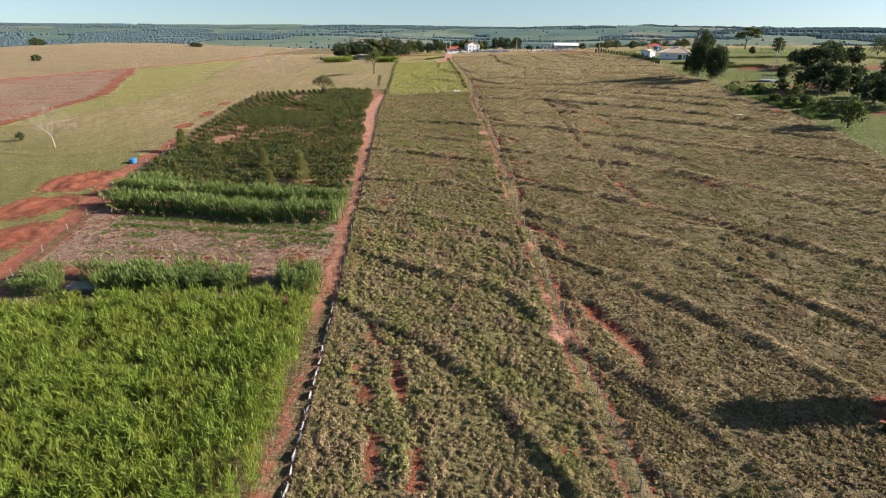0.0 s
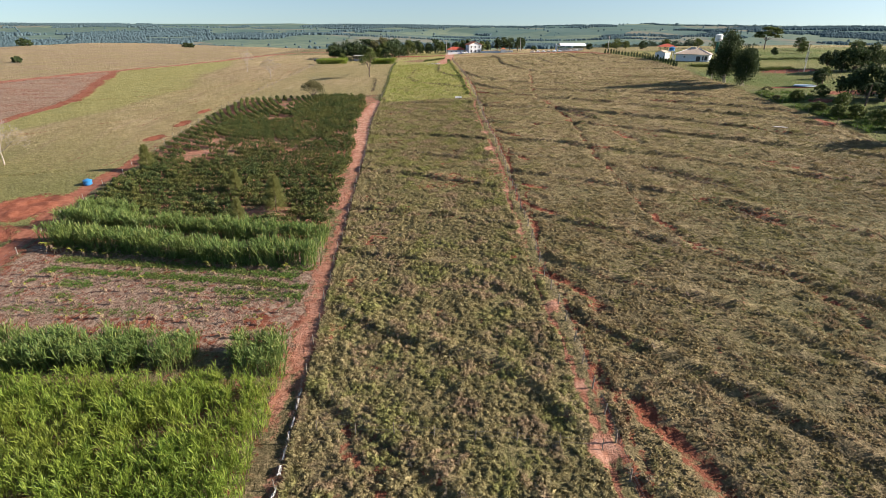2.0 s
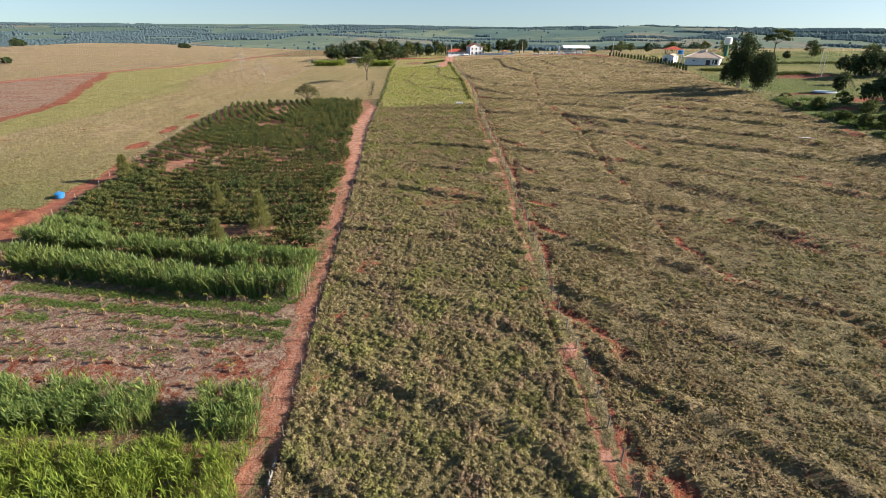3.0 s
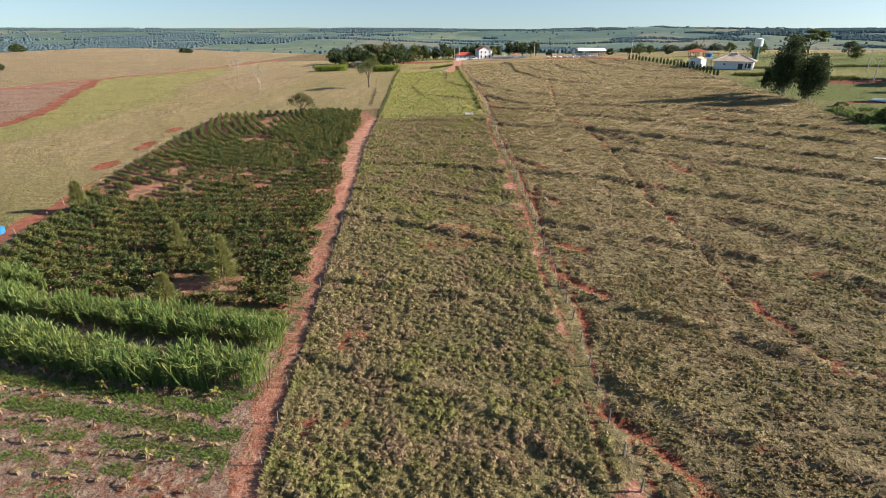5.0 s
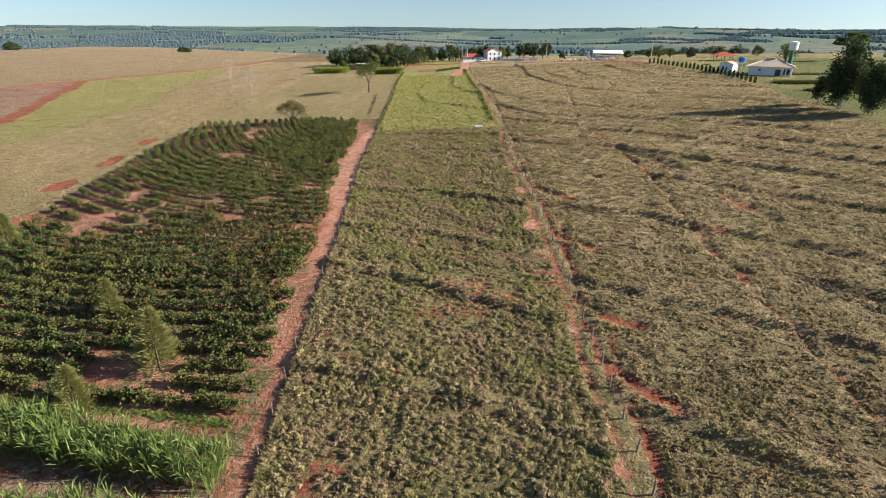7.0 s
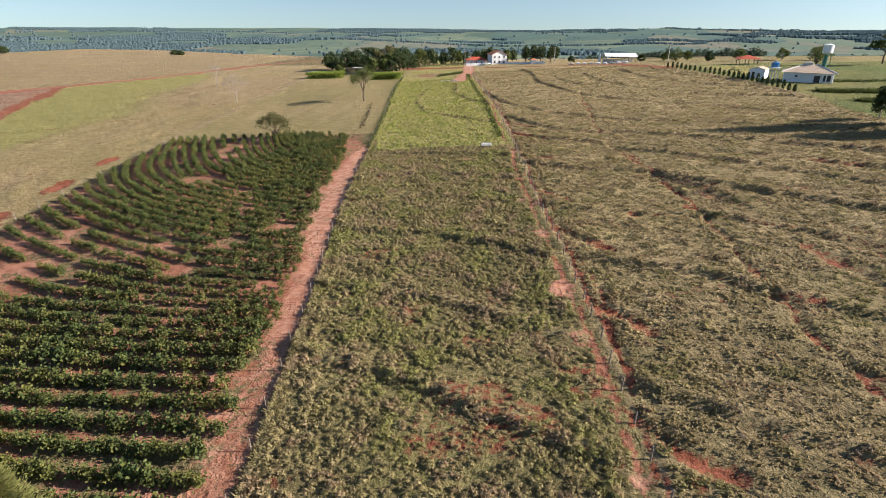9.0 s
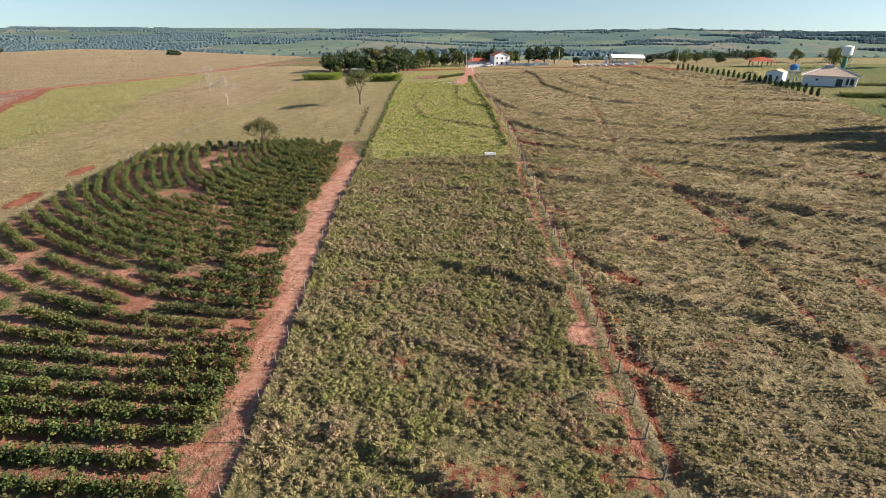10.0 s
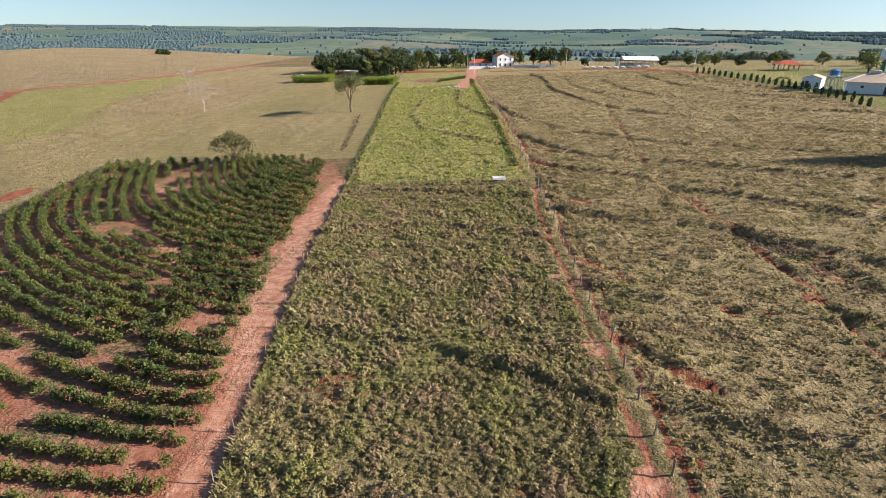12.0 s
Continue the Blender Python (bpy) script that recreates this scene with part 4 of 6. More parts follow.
# sugar cane
def cane_clump(seed):
    r = np.random.default_rng(seed)
    V, F = [], []

    def leaf(p, d, L, w):
        q = np.cross(d, np.array([0, 0, 1.0]) + r.normal(size=3) * 0.3)
        q /= np.linalg.norm(q)
        m, b = p + d * L * 0.55, len(V)
        e = p + d * L * 0.95 - np.array([0, 0, L * r.uniform(0.05, 0.35)])
        V.extend([p - q * w * 0.4, p + q * w * 0.4, m + q * w, m - q * w, e])
        F.extend([(b, b + 1, b + 2, b + 3), (b + 3, b + 2, b + 4, b + 4)])

    for k in range(4):
        foot = np.array([r.uniform(-0.3, 0.3), r.uniform(-0.3, 0.3), 0.0])
        top = foot * 1.6 + np.array([r.normal(0, 0.12), r.normal(0, 0.12), r.uniform(1.35, 2.0)])
        b = len(V)
        V.extend([foot - [0.03, 0, 0], foot + [0.03, 0, 0], top + [0.02, 0, 0], top - [0.02, 0, 0]])
        F.append((b, b + 1, b + 2, b + 3))
        for n in range(7):
            a, e = r.uniform(0, 6.283), r.uniform(0.55, 1.45)
            leaf(top - np.array([0, 0, r.uniform(0, 0.5)]), np.array([math.cos(a) * math.cos(e), math.sin(a) * math.cos(e), math.sin(e)]), r.uniform(0.7, 1.25), r.uniform(0.020, 0.036))
    V, T = np.array(V), []
    for f in F:
        T.append(f[:3])
        if f[3] != f[2]:
            T.append((f[0], f[2], f[3]))
    return V, np.array(T)


CANES = [cane_clump(140 + i) for i in range(8)]


def cane_rows(seed, spans, density):
    """Clumps over bands: each band is y along x at its front and back edge."""
    r = np.random.default_rng(seed)
    X, Y, S = [], [], []
    for x0, x1, front, back, height in spans:
        wide = np.mean([np.interp(x0, *zip(*back)) - np.interp(x0, *zip(*front)), np.interp(x1, *zip(*back)) - np.interp(x1, *zip(*front))])
        n = int((x1 - x0) * wide * density)
        x = r.uniform(x0, x1, n)
        f, b = np.interp(x, *zip(*front)), np.interp(x, *zip(*back))
        y = f + (b - f) * r.uniform(0, 1, n)
        X.append(x), Y.append(y), S.append(height * r.uniform(0.75, 1.15, n) * (1 + 0.12 * value_noise(x, y, 5, 151)))
    return np.concatenate(X), np.concatenate(Y), np.concatenate(S)


x, y, s = cane_rows(51, [(-72, -15, [(-72, 23), (-15, 23)], [(-72, 52.0), (-60, 53), (-40, 56.2), (-28, 56), (-15, 57)], 1.0)], 3.2)
k = (x < at_y(LEFT_FENCE, y) - 2.7 + 0.5 * value_noise(x, y, 2, 153)) & (value_noise(x, y, 2.2, 155) + value_noise(x, y, 0.9, 156) * 0.5 > -0.62) & (x > at_y(ROAD, y) + 3)
stuff("sugar_cane_field", CANE, "dense bright green sugar cane field with arching leaves", "crop", CANES, x[k], y[k], gzs(x[k], y[k]), s[k], 5)


def cane_hedge(seed, band, label, thin=0.0, mat=None):
    x, y, s = cane_rows(seed, [band], 4.4)
    k = (value_noise(x, y, 2.6, seed) > thin - 0.9) & (x < at_y(LEFT_FENCE, y) - 2.3) & (np.hypot((x + 55.2) / 3.4, (y - 59.0) / 2.2) > 1)
    stuff("cane_hedge", mat or CANE, label, "crop", CANES, x[k], y[k], gzs(x[k], y[k]), s[k], seed)


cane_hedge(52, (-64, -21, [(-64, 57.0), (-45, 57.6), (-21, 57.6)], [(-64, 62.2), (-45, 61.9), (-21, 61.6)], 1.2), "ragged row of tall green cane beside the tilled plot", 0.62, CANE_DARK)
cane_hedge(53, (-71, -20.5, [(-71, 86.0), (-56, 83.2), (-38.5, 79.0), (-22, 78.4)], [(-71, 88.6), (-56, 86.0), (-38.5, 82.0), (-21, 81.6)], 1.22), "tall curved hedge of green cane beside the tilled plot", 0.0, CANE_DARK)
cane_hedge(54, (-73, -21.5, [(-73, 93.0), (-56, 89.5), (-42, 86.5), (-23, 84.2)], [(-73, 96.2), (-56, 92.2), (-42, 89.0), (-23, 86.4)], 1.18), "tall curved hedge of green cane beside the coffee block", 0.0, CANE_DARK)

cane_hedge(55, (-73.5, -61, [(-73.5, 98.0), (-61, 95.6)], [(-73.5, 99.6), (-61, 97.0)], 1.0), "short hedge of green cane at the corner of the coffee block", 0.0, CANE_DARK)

# coffee rows: each row a thing, each shrub a part
SHRUBS = []
for i in range(7):
    v, f = crown(185, 0.62, 0.62, 0.76, 0.098, 160 + i, 14, 0.25)
    v[:, 2] = np.maximum(v[:, 2] + 0.72, 0.05)
    SHRUBS.append(mesh_np("shrub", v, f, COFFEE))
GAPPY = np.random.default_rng(61)


# how the rows bend: for each row's northing at the lane, its northing at 0, 10 ... 60 m west of x = -36
BEND_S = (0, 10, 20, 30, 40, 45, 60)
BEND_0 = (90, 110, 121, 127, 133.2, 137.3, 143.8, 147.5, 155.5, 159.5, 165.5, 175, 196)
BEND = np.array([(90, 91, 93, 96, 100, 102.5, 111), (110, 110, 110.8, 113.2, 117.4, 120, 129), (121, 121.5, 122.4, 124.6, 128.6, 131.4, 141),
                 (127, 128.1, 130.8, 135, 140, 143, 153), (133.2, 136, 140, 144.5, 150.7, 154.5, 168), (137.3, 140.7, 144.8, 150, 156.5, 160.7, 176),
                 (143.8, 147, 151.2, 157, 165.5, 172, 200), (147.5, 151, 155.4, 161.6, 171.6, 181, 215), (155.5, 159.6, 164.6, 172, 188.5, 199, 240),
                 (159.5, 163.5, 169, 179.3, 197, 210, 260), (165.5, 169.5, 176.4, 192.5, 215, 230, 280), (175, 180, 190, 214, 245, 262, 310), (196, 202, 216, 245, 280, 300, 350)])


def row_y(y0, x):
    line = [float(np.interp(y0, BEND_0, BEND[:, k])) for k in range(len(BEND_S))]
    s = -36.0 - x
    if s < 0:
        return line[0] + 0.25 * s * (line[1] - line[0]) / 10
    k = min(len(BEND_S) - 2, int(np.searchsorted(BEND_S, s, side="right")) - 1)
    t = (s - BEND_S[k]) / (BEND_S[k + 1] - BEND_S[k])
    m = [(line[min(j + 1, 6)] - line[max(j - 1, 0)]) / (BEND_S[min(j + 1, 6)] - BEND_S[max(j - 1, 0)]) * (BEND_S[k + 1] - BEND_S[k]) for j in (k, k + 1)]
    return (2 * t ** 3 - 3 * t * t + 1) * line[k] + (t ** 3 - 2 * t * t + t) * m[0] + (3 * t * t - 2 * t ** 3) * line[k + 1] + (t ** 3 - t * t) * m[1]


def coffee_row(y0):
    x, places = float(at_y(LEFT_FENCE, y0)) - float(np.interp(y0, [95, 125, 150, 170, 196], [2.4, 2.6, 3.2, 3.6, 5.5])) - GAPPY.uniform(0, 1.8), []
    while x > -90:
        y = row_y(y0, x)
        inside = x > float(at_y(ROAD_FENCE, y)) + 1.5 if y > 124 else x > float(at_y(ROAD, y)) + 4.5
        if not inside or y > 198.5 - 0.12 * max(0, -60 - x):
            break
        gap = value_noise(np.array([x]), np.array([y]), 4.2, 171)[0] + 0.6 * value_noise(np.array([x]), np.array([y]), 13.0, 172)[0]
        if math.hypot((x + 61.5) / 5.5, (y - 165.5) / 2.6) > 1 and gap > (-0.58 if y0 > 120 else -1.0) and GAPPY.random() > 0.04:
            places.append((x + GAPPY.normal(0, 0.07), y + GAPPY.normal(0, 0.07)))
        x -= 0.80 / math.hypot(1, (row_y(y0, x - 0.5) - y) / 0.5)
    if len(places) < 3:
        return
    row = thing("coffee_row", "row of dark green coffee shrubs with yellowing tips on red soil", "coffee shrubs", (*places[0], gz(*places[0])), group="coffee rows")
    ax, ay = np.array([p[0] for p in places]), np.array([p[1] for p in places])
    zz = gzs(ax, ay)
    for px, py, pz in zip(ax, ay, zz):
        s = GAPPY.uniform(0.72, 1.12) * (1.0 + 0.28 * float(smooth(126, 112, py))) * (0.95 + 0.14 * float(value_noise(np.array([px]), np.array([py]), 8.0, 173)[0]))
        link("shrub", SHRUBS[GAPPY.integers(0, 7)], row, "", Matrix.Translation((px - places[0][0], py - places[0][1], pz - float(row.matrix_basis.translation.z) - 0.05)) @ pose(0, 0, 0, 0, 0, GAPPY.uniform(0, 360)) @ Matrix.Diagonal((s, s, s * GAPPY.uniform(0.85, 1.1), 1)))


for i in range(9):
    coffee_row(92.5 + 2.3 * i)
for i in range(44):
    coffee_row(113.2 + 2.0 * i)

# ---- fences ----


def post_mesh(r0, r1, h, seed, mat, sides=7):
    bm = bmesh.new()
    q = random.Random(seed)
    lean = (q.uniform(-0.04, 0.04), q.uniform(-0.04, 0.04))
    tube(bm, [(0, 0, -0.4), (lean[0] * 0.5, lean[1] * 0.5, h * 0.5), (lean[0], lean[1], h - 0.03), (lean[0], lean[1], h)], [r0, (r0 + r1) / 2, r1, r1 * 0.7], sides)
    me = bpy.data.meshes.new("post")
    bm.to_mesh(me)
    bm.free()
    me.materials.append(mat)
    return me


STOUT = [post_mesh(0.078, 0.066, 1.3, i, POST) for i in range(4)]
THIN = [post_mesh(0.048, 0.038, 1.35, 10 + i, POST) for i in range(3)]
WHITE_POST = plain("whitewashed_post", (0.38, 0.34, 0.29), (0.27, 0.24, 0.20), 6.0, 0.9)
PALE = [post_mesh(0.05, 0.045, 1.25, 20 + i, WHITE_POST) for i in range(3)]


def fence(name, label, line, y0, y1, step, posts, heights, seed):
    """Posts along a line of the plan, with strands of wire between them."""
    q = random.Random(seed)
    dense, y = [], y0
    while y <= y1:
        dense.append((float(at_y(line, y)), y))
        y += 0.25
    spots, gone = [dense[0]], 0.0
    for a, b in zip(dense, dense[1:]):
        gone += math.hypot(b[0] - a[0], b[1] - a[1])
        if gone >= step:
            spots.append((b[0] + q.uniform(-0.12, 0.12), b[1] + q.uniform(-0.2, 0.2)))
            gone = 0.0
    return fence_through(name, label, spots, posts, heights, q)


def fence_through(name, label, spots, posts, heights, q):
    ax, ay = np.array([p[0] for p in spots]), np.array([p[1] for p in spots])
    zz = gzs(ax, ay)
    base = (ax[0], ay[0], zz[0])
    ob = thing(name, label, "fence", base)
    for px, py, pz in zip(ax, ay, zz):
        link("post", q.choice(posts), ob, "", pose(px - base[0], py - base[1], pz - base[2], q.uniform(-3, 3), q.uniform(-3, 3), q.uniform(0, 360)))
    for h in heights:
        bm = bmesh.new()
        tube(bm, [(px - base[0], py - base[1], pz - base[2] + h) for px, py, pz in zip(ax, ay, zz)], [0.008] * len(ax), 3)
        part("wire", bm, WIRE, ob)
    return ob


fence("wire_fence", "thin weathered wooden posts with wire beside the red lane", LEFT_FENCE, 24, 318, 4.2, THIN, (0.4, 0.8, 1.2), 1)
fence("post_fence", "stout weathered wooden posts with wire beside a cattle trail", RIGHT_FENCE, 24, 322, 3.08, STOUT, (0.35, 0.7, 1.05, 1.22), 2)
fence("road_fence", "pale whitewashed fence posts along the edge of the fallow field", ROAD_FENCE, 124, 316, 5.6, PALE, (0.5, 1.1), 3)
fence("road_fence", "thin pale fence posts beside the red dirt road", [(p[0] + 2.6, p[1]) for p in ROAD], 48, 122, 7.0, PALE, (0.5, 1.1), 4)
fence("boundary_fence", "thin wooden boundary fence at the edge of the farm", [(p[0] + 0.4, p[1]) for p in EAST_EDGE], 66, 222, 5.0, THIN, (0.5, 1.1), 5)
q = random.Random(6)
fence_through("cross_fence", "thin wooden posts with wire across the grass strip", [(-15.6 + 3.5 * i, 50.7 - 0.18 * i + 0.1 * (i % 2)) for i in range(8)], THIN, (0.6, 1.1), q)
fence_through("cross_fence", "thin wooden posts with wire across the grass strip", [(-33.2 + 4.0 * i, 184.2 - 0.75 * i) for i in range(8)], THIN, (0.6, 1.1), q)
fence_through("yard_fence", "dark wooden rail fence of the farm yard", [(79 + 3.6 * i, 203.5 - 0.1 * i) for i in range(13)], STOUT, (0.5, 0.9, 1.2), q)

# grey boards and netting fallen along the foot of the wire fence
GREY = plain("grey_weathered_board", (0.46, 0.45, 0.44), (0.30, 0.29, 0.28), 5.0, 0.9, relief=0.4)
for i in range(17):
    y = 27.5 + 1.75 * i + q.uniform(-0.3, 0.3)
    x = float(at_y(LEFT_FENCE, y)) - 0.12
    bm = bmesh.new()
    n = 4
    L, h = q.uniform(1.0, 1.7), q.uniform(0.25, 0.5)
    tube(bm, [(0.05 * math.sin(2.1 * k + i), L * (k / n - 0.5), h * (0.35 + 0.5 * ((k * 7 + i) % 3) / 3)) for k in range(n + 1)], [0.07, 0.10, 0.08, 0.10, 0.05], 5)
    box(bm, (0.05, L * 0.7, h), (0.06, 0, h / 2), q.uniform(-8, 8), 0.01)
    ob = tagged(part("fallen_board", bm, GREY, None), "grey weathered board leaning at the foot of the fence", "board", "fallen boards")
    ob.matrix_basis = pose(x, y, gz(x, y) - 0.03, q.uniform(-6, 6), q.uniform(-20, 5), q.uniform(-3, 9))

# ---- trees ----


def limbs(bm, r, p, d, length, radius, depth, tips, bend=0.25, split=3, sides=5):
    """A limb that bends and divides; its ends are gathered in tips."""
    pts, rad = [p], [radius]
    for k in range(2):
        d = (d + Vector((r.uniform(-bend, bend), r.uniform(-bend, bend), r.uniform(-0.05, 0.18)))).normalized()
        p = p + d * length / 2
        pts.append(p)
        rad.append(radius * (0.82 - 0.22 * k))
    tube(bm, pts, rad, max(3, sides))
    if depth == 0:
        tips.append((p, d))
        return
    for k in range(split):
        a = 2 * math.pi * (k + r.uniform(0, 0.7)) / split
        e = d.orthogonal().normalized()
        e = Matrix.Rotation(a, 3, d) @ e
        limbs(bm, r, p, (d + e * r.uniform(0.55, 0.95)).normalized(), length * r.uniform(0.55, 0.8), max(0.02, rad[-1] * 0.72), depth - 1, tips, bend, split, sides - 1)


def leaf_cloud(tips, n, spread, leaf, seed, flat=1.0, lift=0.0):
    r = np.random.default_rng(seed)
    t = np.array([tuple(p) for p, d in tips])
    p = t[r.integers(0, len(t), n)] + np.clip(r.normal(size=(n, 3)), -1.7, 1.7) * np.array([spread, spread, spread * flat]) + np.array([0, 0, lift])
    e1 = r.normal(size=(n, 3))
    e1 /= np.linalg.norm(e1, axis=1)[:, None]
    e2 = np.cross(e1, r.normal(size=(n, 3)))
    e2 /= np.linalg.norm(e2, axis=1)[:, None]
    s = leaf * r.uniform(0.6, 1.35, (n, 1))
    v = np.stack([p - e1 * s - e2 * s * 0.5, p + e1 * s - e2 * s * 0.5, p + e1 * s * 0.6 + e2 * s * 0.5, p - e1 * s * 0.6 + e2 * s * 0.5], 1).reshape(-1, 3)
    return v, np.arange(4 * n).reshape(n, 4)


def tree(name, label, category, x, y, height, trunk, spread, mat, bark, seed, n=900, leaf=0.28, width=0.34, flat=0.8, depth=2, split=4, stems=1, lean=0.1, group=""):
    """A tree with trunk and limbs (one part) and a leafy crown (another)."""
    r = random.Random(seed)
    ob = thing(name, label, category, (x, y, gz(x, y) - 0.1), r.uniform(0, 360), group)
    bm, tips = bmesh.new(), []
    for s in range(stems):
        off = Vector((r.uniform(-1, 1), r.uniform(-1, 1), 0)) * (0.5 if stems > 1 else 0.0)
        top = off + Vector((r.uniform(-lean, lean) * trunk, r.uniform(-lean, lean) * trunk, trunk))
        tube(bm, [off + Vector((0, 0, -0.3)), off + (top - off) * 0.5 + Vector((r.uniform(-0.1, 0.1), r.uniform(-0.1, 0.1), 0)), top], [0.05 * height * width / 0.34, 0.038 * height * width / 0.34, 0.032 * height * width / 0.34], 7)
        reach = (height - trunk) / (0.62 + 0.5 * depth) if n else (height - trunk) / 2.25
        if n and depth == 2 and flat > 0.5:
            continue
        for k in range(split):
            a = 2 * math.pi * (k + r.uniform(0, 0.6)) / split
            d = Vector((math.cos(a) * spread, math.sin(a) * spread, r.uniform(0.55, 1.1))).normalized()
            limbs(bm, r, top, d, reach * r.uniform(0.75, 1.1), 0.022 * height * width / 0.34, depth - 1, tips, 0.25, 3)
        limbs(bm, r, top, Vector((0, 0, 1)), reach, 0.024 * height * width / 0.34, depth - 1, tips, 0.2, 3)
    if n and depth == 2 and flat > 0.5:
        tips, rad, half = [], spread * height * 0.42, (height - trunk) / 2
        for k in range(34):
            a, c, u = r.uniform(0, 6.283), r.uniform(-0.92, 1.0), r.uniform(0.55, 0.95)
            w = math.sqrt(max(0.0, 1 - c * c)) * u * (1.0 - 0.22 * c)
            e = Vector((math.cos(a) * w * rad, math.sin(a) * w * rad, trunk + half + c * u * half))
            tips.append((e, None))
            if k < 9:
                tube(bm, [(0, 0, trunk * 0.8), e * 0.5 + Vector((0, 0, trunk * 0.5)), e], [0.016 * height, 0.01 * height, 0.004 * height], 4)
    part("trunk", bm, bark, ob)
    if n:
        v, f = leaf_cloud(tips, n, min(height * 0.075, 0.85), leaf, seed, flat)
        link("crown", mesh_np("crown", v, f, mat), ob)
    return ob


# two tall dark trees at the pasture's edge
tree("tall_tree", "tall dense dark green tree with pale trunks at the pasture edge", "tree", 71.4, 188.5, 14.6, 1.0, 0.50, TREE_DARK, PALE_BARK, 1, 13000, 0.19, 0.12, 1.25, 2, 5, 2)
tree("tall_tree", "dense dark green tree with several pale trunks at the pasture edge", "tree", 74.0, 182.0, 11.0, 0.8, 0.60, TREE_DARK, PALE_BARK, 2, 10000, 0.19, 0.12, 1.1, 2, 5, 3)
tree("tall_tree", "slender dark green tree with a pale trunk at the pasture edge", "tree", 69.8, 194.0, 6.0, 1.6, 0.5, TREE_DARK, PALE_BARK, 3, 1600, 0.26, 0.2, 1.1, 2, 4, 1)
# small grey scrub tree behind the coffee, the fan-shaped tree in the meadow
tree("scrub_tree", "low broad grey brown scrub tree with thin leaves", "tree", -60.2, 196.5, 5.8, 0.9, 1.15, TREE_OLIVE, BARK, 4, 3200, 0.13, 0.26, 0.7, 3, 4, 2)
tree("meadow_tree", "thin-leaved fan-shaped tree standing in the mown meadow", "tree", -51.0, 246.0, 9.3, 3.0, 0.34, TREE_MID, BARK, 5, 2800, 0.15, 0.26, 1.0, 3, 4, 1, 0.03)
# bare pale trees
for i, (x, y, h, s) in enumerate(((-112.0, 125.6, 9.8, 0.85), (-96.8, 251.0, 8.6, 0.6), (-124.5, 290.0, 9.2, 0.6))):
    tree("bare_tree", "leafless pale grey tree with fine twigs in the fallow field", "tree", x, y, h, h * 0.3, s, TREE_OLIVE, PALE_BARK, 11 + i, 0, 0.1, 0.11, 1, 5, 4, 1, 0.06, "bare trees")


def casuarina(x, y, height, seed, label):
    r = np.random.default_rng(seed)
    ob = thing("casuarina", label, "tree", (x, y, gz(x, y) - 0.05), group="young casuarinas")
    bm = bmesh.new()
    tube(bm, [(0, 0, -0.2), (0.05, 0, height * 0.5), (0, 0.03, height * 0.97)], [0.022 * height, 0.012 * height, 0.004 * height], 6)
    part("trunk", bm, BARK, ob)
    n = 4500
    t = r.uniform(0.05, 1.0, n) ** 0.85
    rad = height * 0.29 * (1 - t) ** 0.7 * np.minimum(1, t * 5 + 0.35) * np.sqrt(r.uniform(0.05, 1.1, n)) * (1 + 0.25 * np.sin(t * 24))
    a = r.uniform(0, 2 * math.pi, n)
    d = np.stack([np.cos(a), np.sin(a), r.uniform(0.2, 1.2, n)], -1)
    d /= np.linalg.norm(d, axis=1)[:, None]
    p = np.stack([np.cos(a) * rad, np.sin(a) * rad, t * height], -1)
    w = np.cross(d, r.normal(size=(n, 3)))
    w /= np.linalg.norm(w, axis=1)[:, None]
    L, hw = r.uniform(0.3, 0.6, (n, 1)) * height / 5, r.uniform(0.020, 0.046, (n, 1)) * height / 5
    v = np.stack([p - w * hw, p + w * hw, p + d * L + w * hw * 0.3, p + d * L - w * hw * 0.3], 1).reshape(-1, 3)
    link("crown", mesh_np("crown", v, np.arange(4 * n).reshape(n, 4), CASUARINA), ob)


casuarina(-36.4, 97.0, 6.2, 31, "young olive green casuarina among the coffee shrubs")
casuarina(-40.4, 91.2, 4.6, 32, "small olive green casuarina beside the cane hedge")
casuarina(-74.2, 121.0, 5.2, 33, "young dark casuarina at the end of the coffee block")
casuarina(-47.0, 105.0, 4.4, 34, "young olive green casuarina among the coffee shrubs")

# the shade tree whose crown hangs into view at the pasture's corner
tree("shade_tree", "broad dark green shade tree on trampled red earth", "tree", 40.2, 38.9, 8.0, 1.0, 0.31, TREE_DARK, BARK, 41, 3600, 0.24, 0.3, 0.8, 2, 5, 1)
for i, (x, y, h) in enumerate(((-127.5, 132.5, 2.7), (35.4, 36.6, 0.9))):
    tree("bush", "round dark green bush in short grass", "bush", x, y, h, h * 0.15, 0.9, TREE_DARK, BARK, 45 + i, 420, 0.16, 0.3, 0.8, 2, 4, 1)
for i, (x, y, h) in enumerate(((-287, 526, 6), (-283, 528, 5), (-436, 512, 9), (-448, 520, 10), (-640, 803, 15), (-652, 806, 18), (-626, 810, 16), (-664, 800, 14), (-612, 806, 12), (-300, 345, 5))):
    tree("field_tree", "round dark field tree on the far fallow", "tree", x, y, h * 0.78, 0.2, 1.9, TREE_DARK, BARK, 50 + i, 900, 0.5, 0.2, 0.7, 2, 4, 1, 0.1, "far field trees")

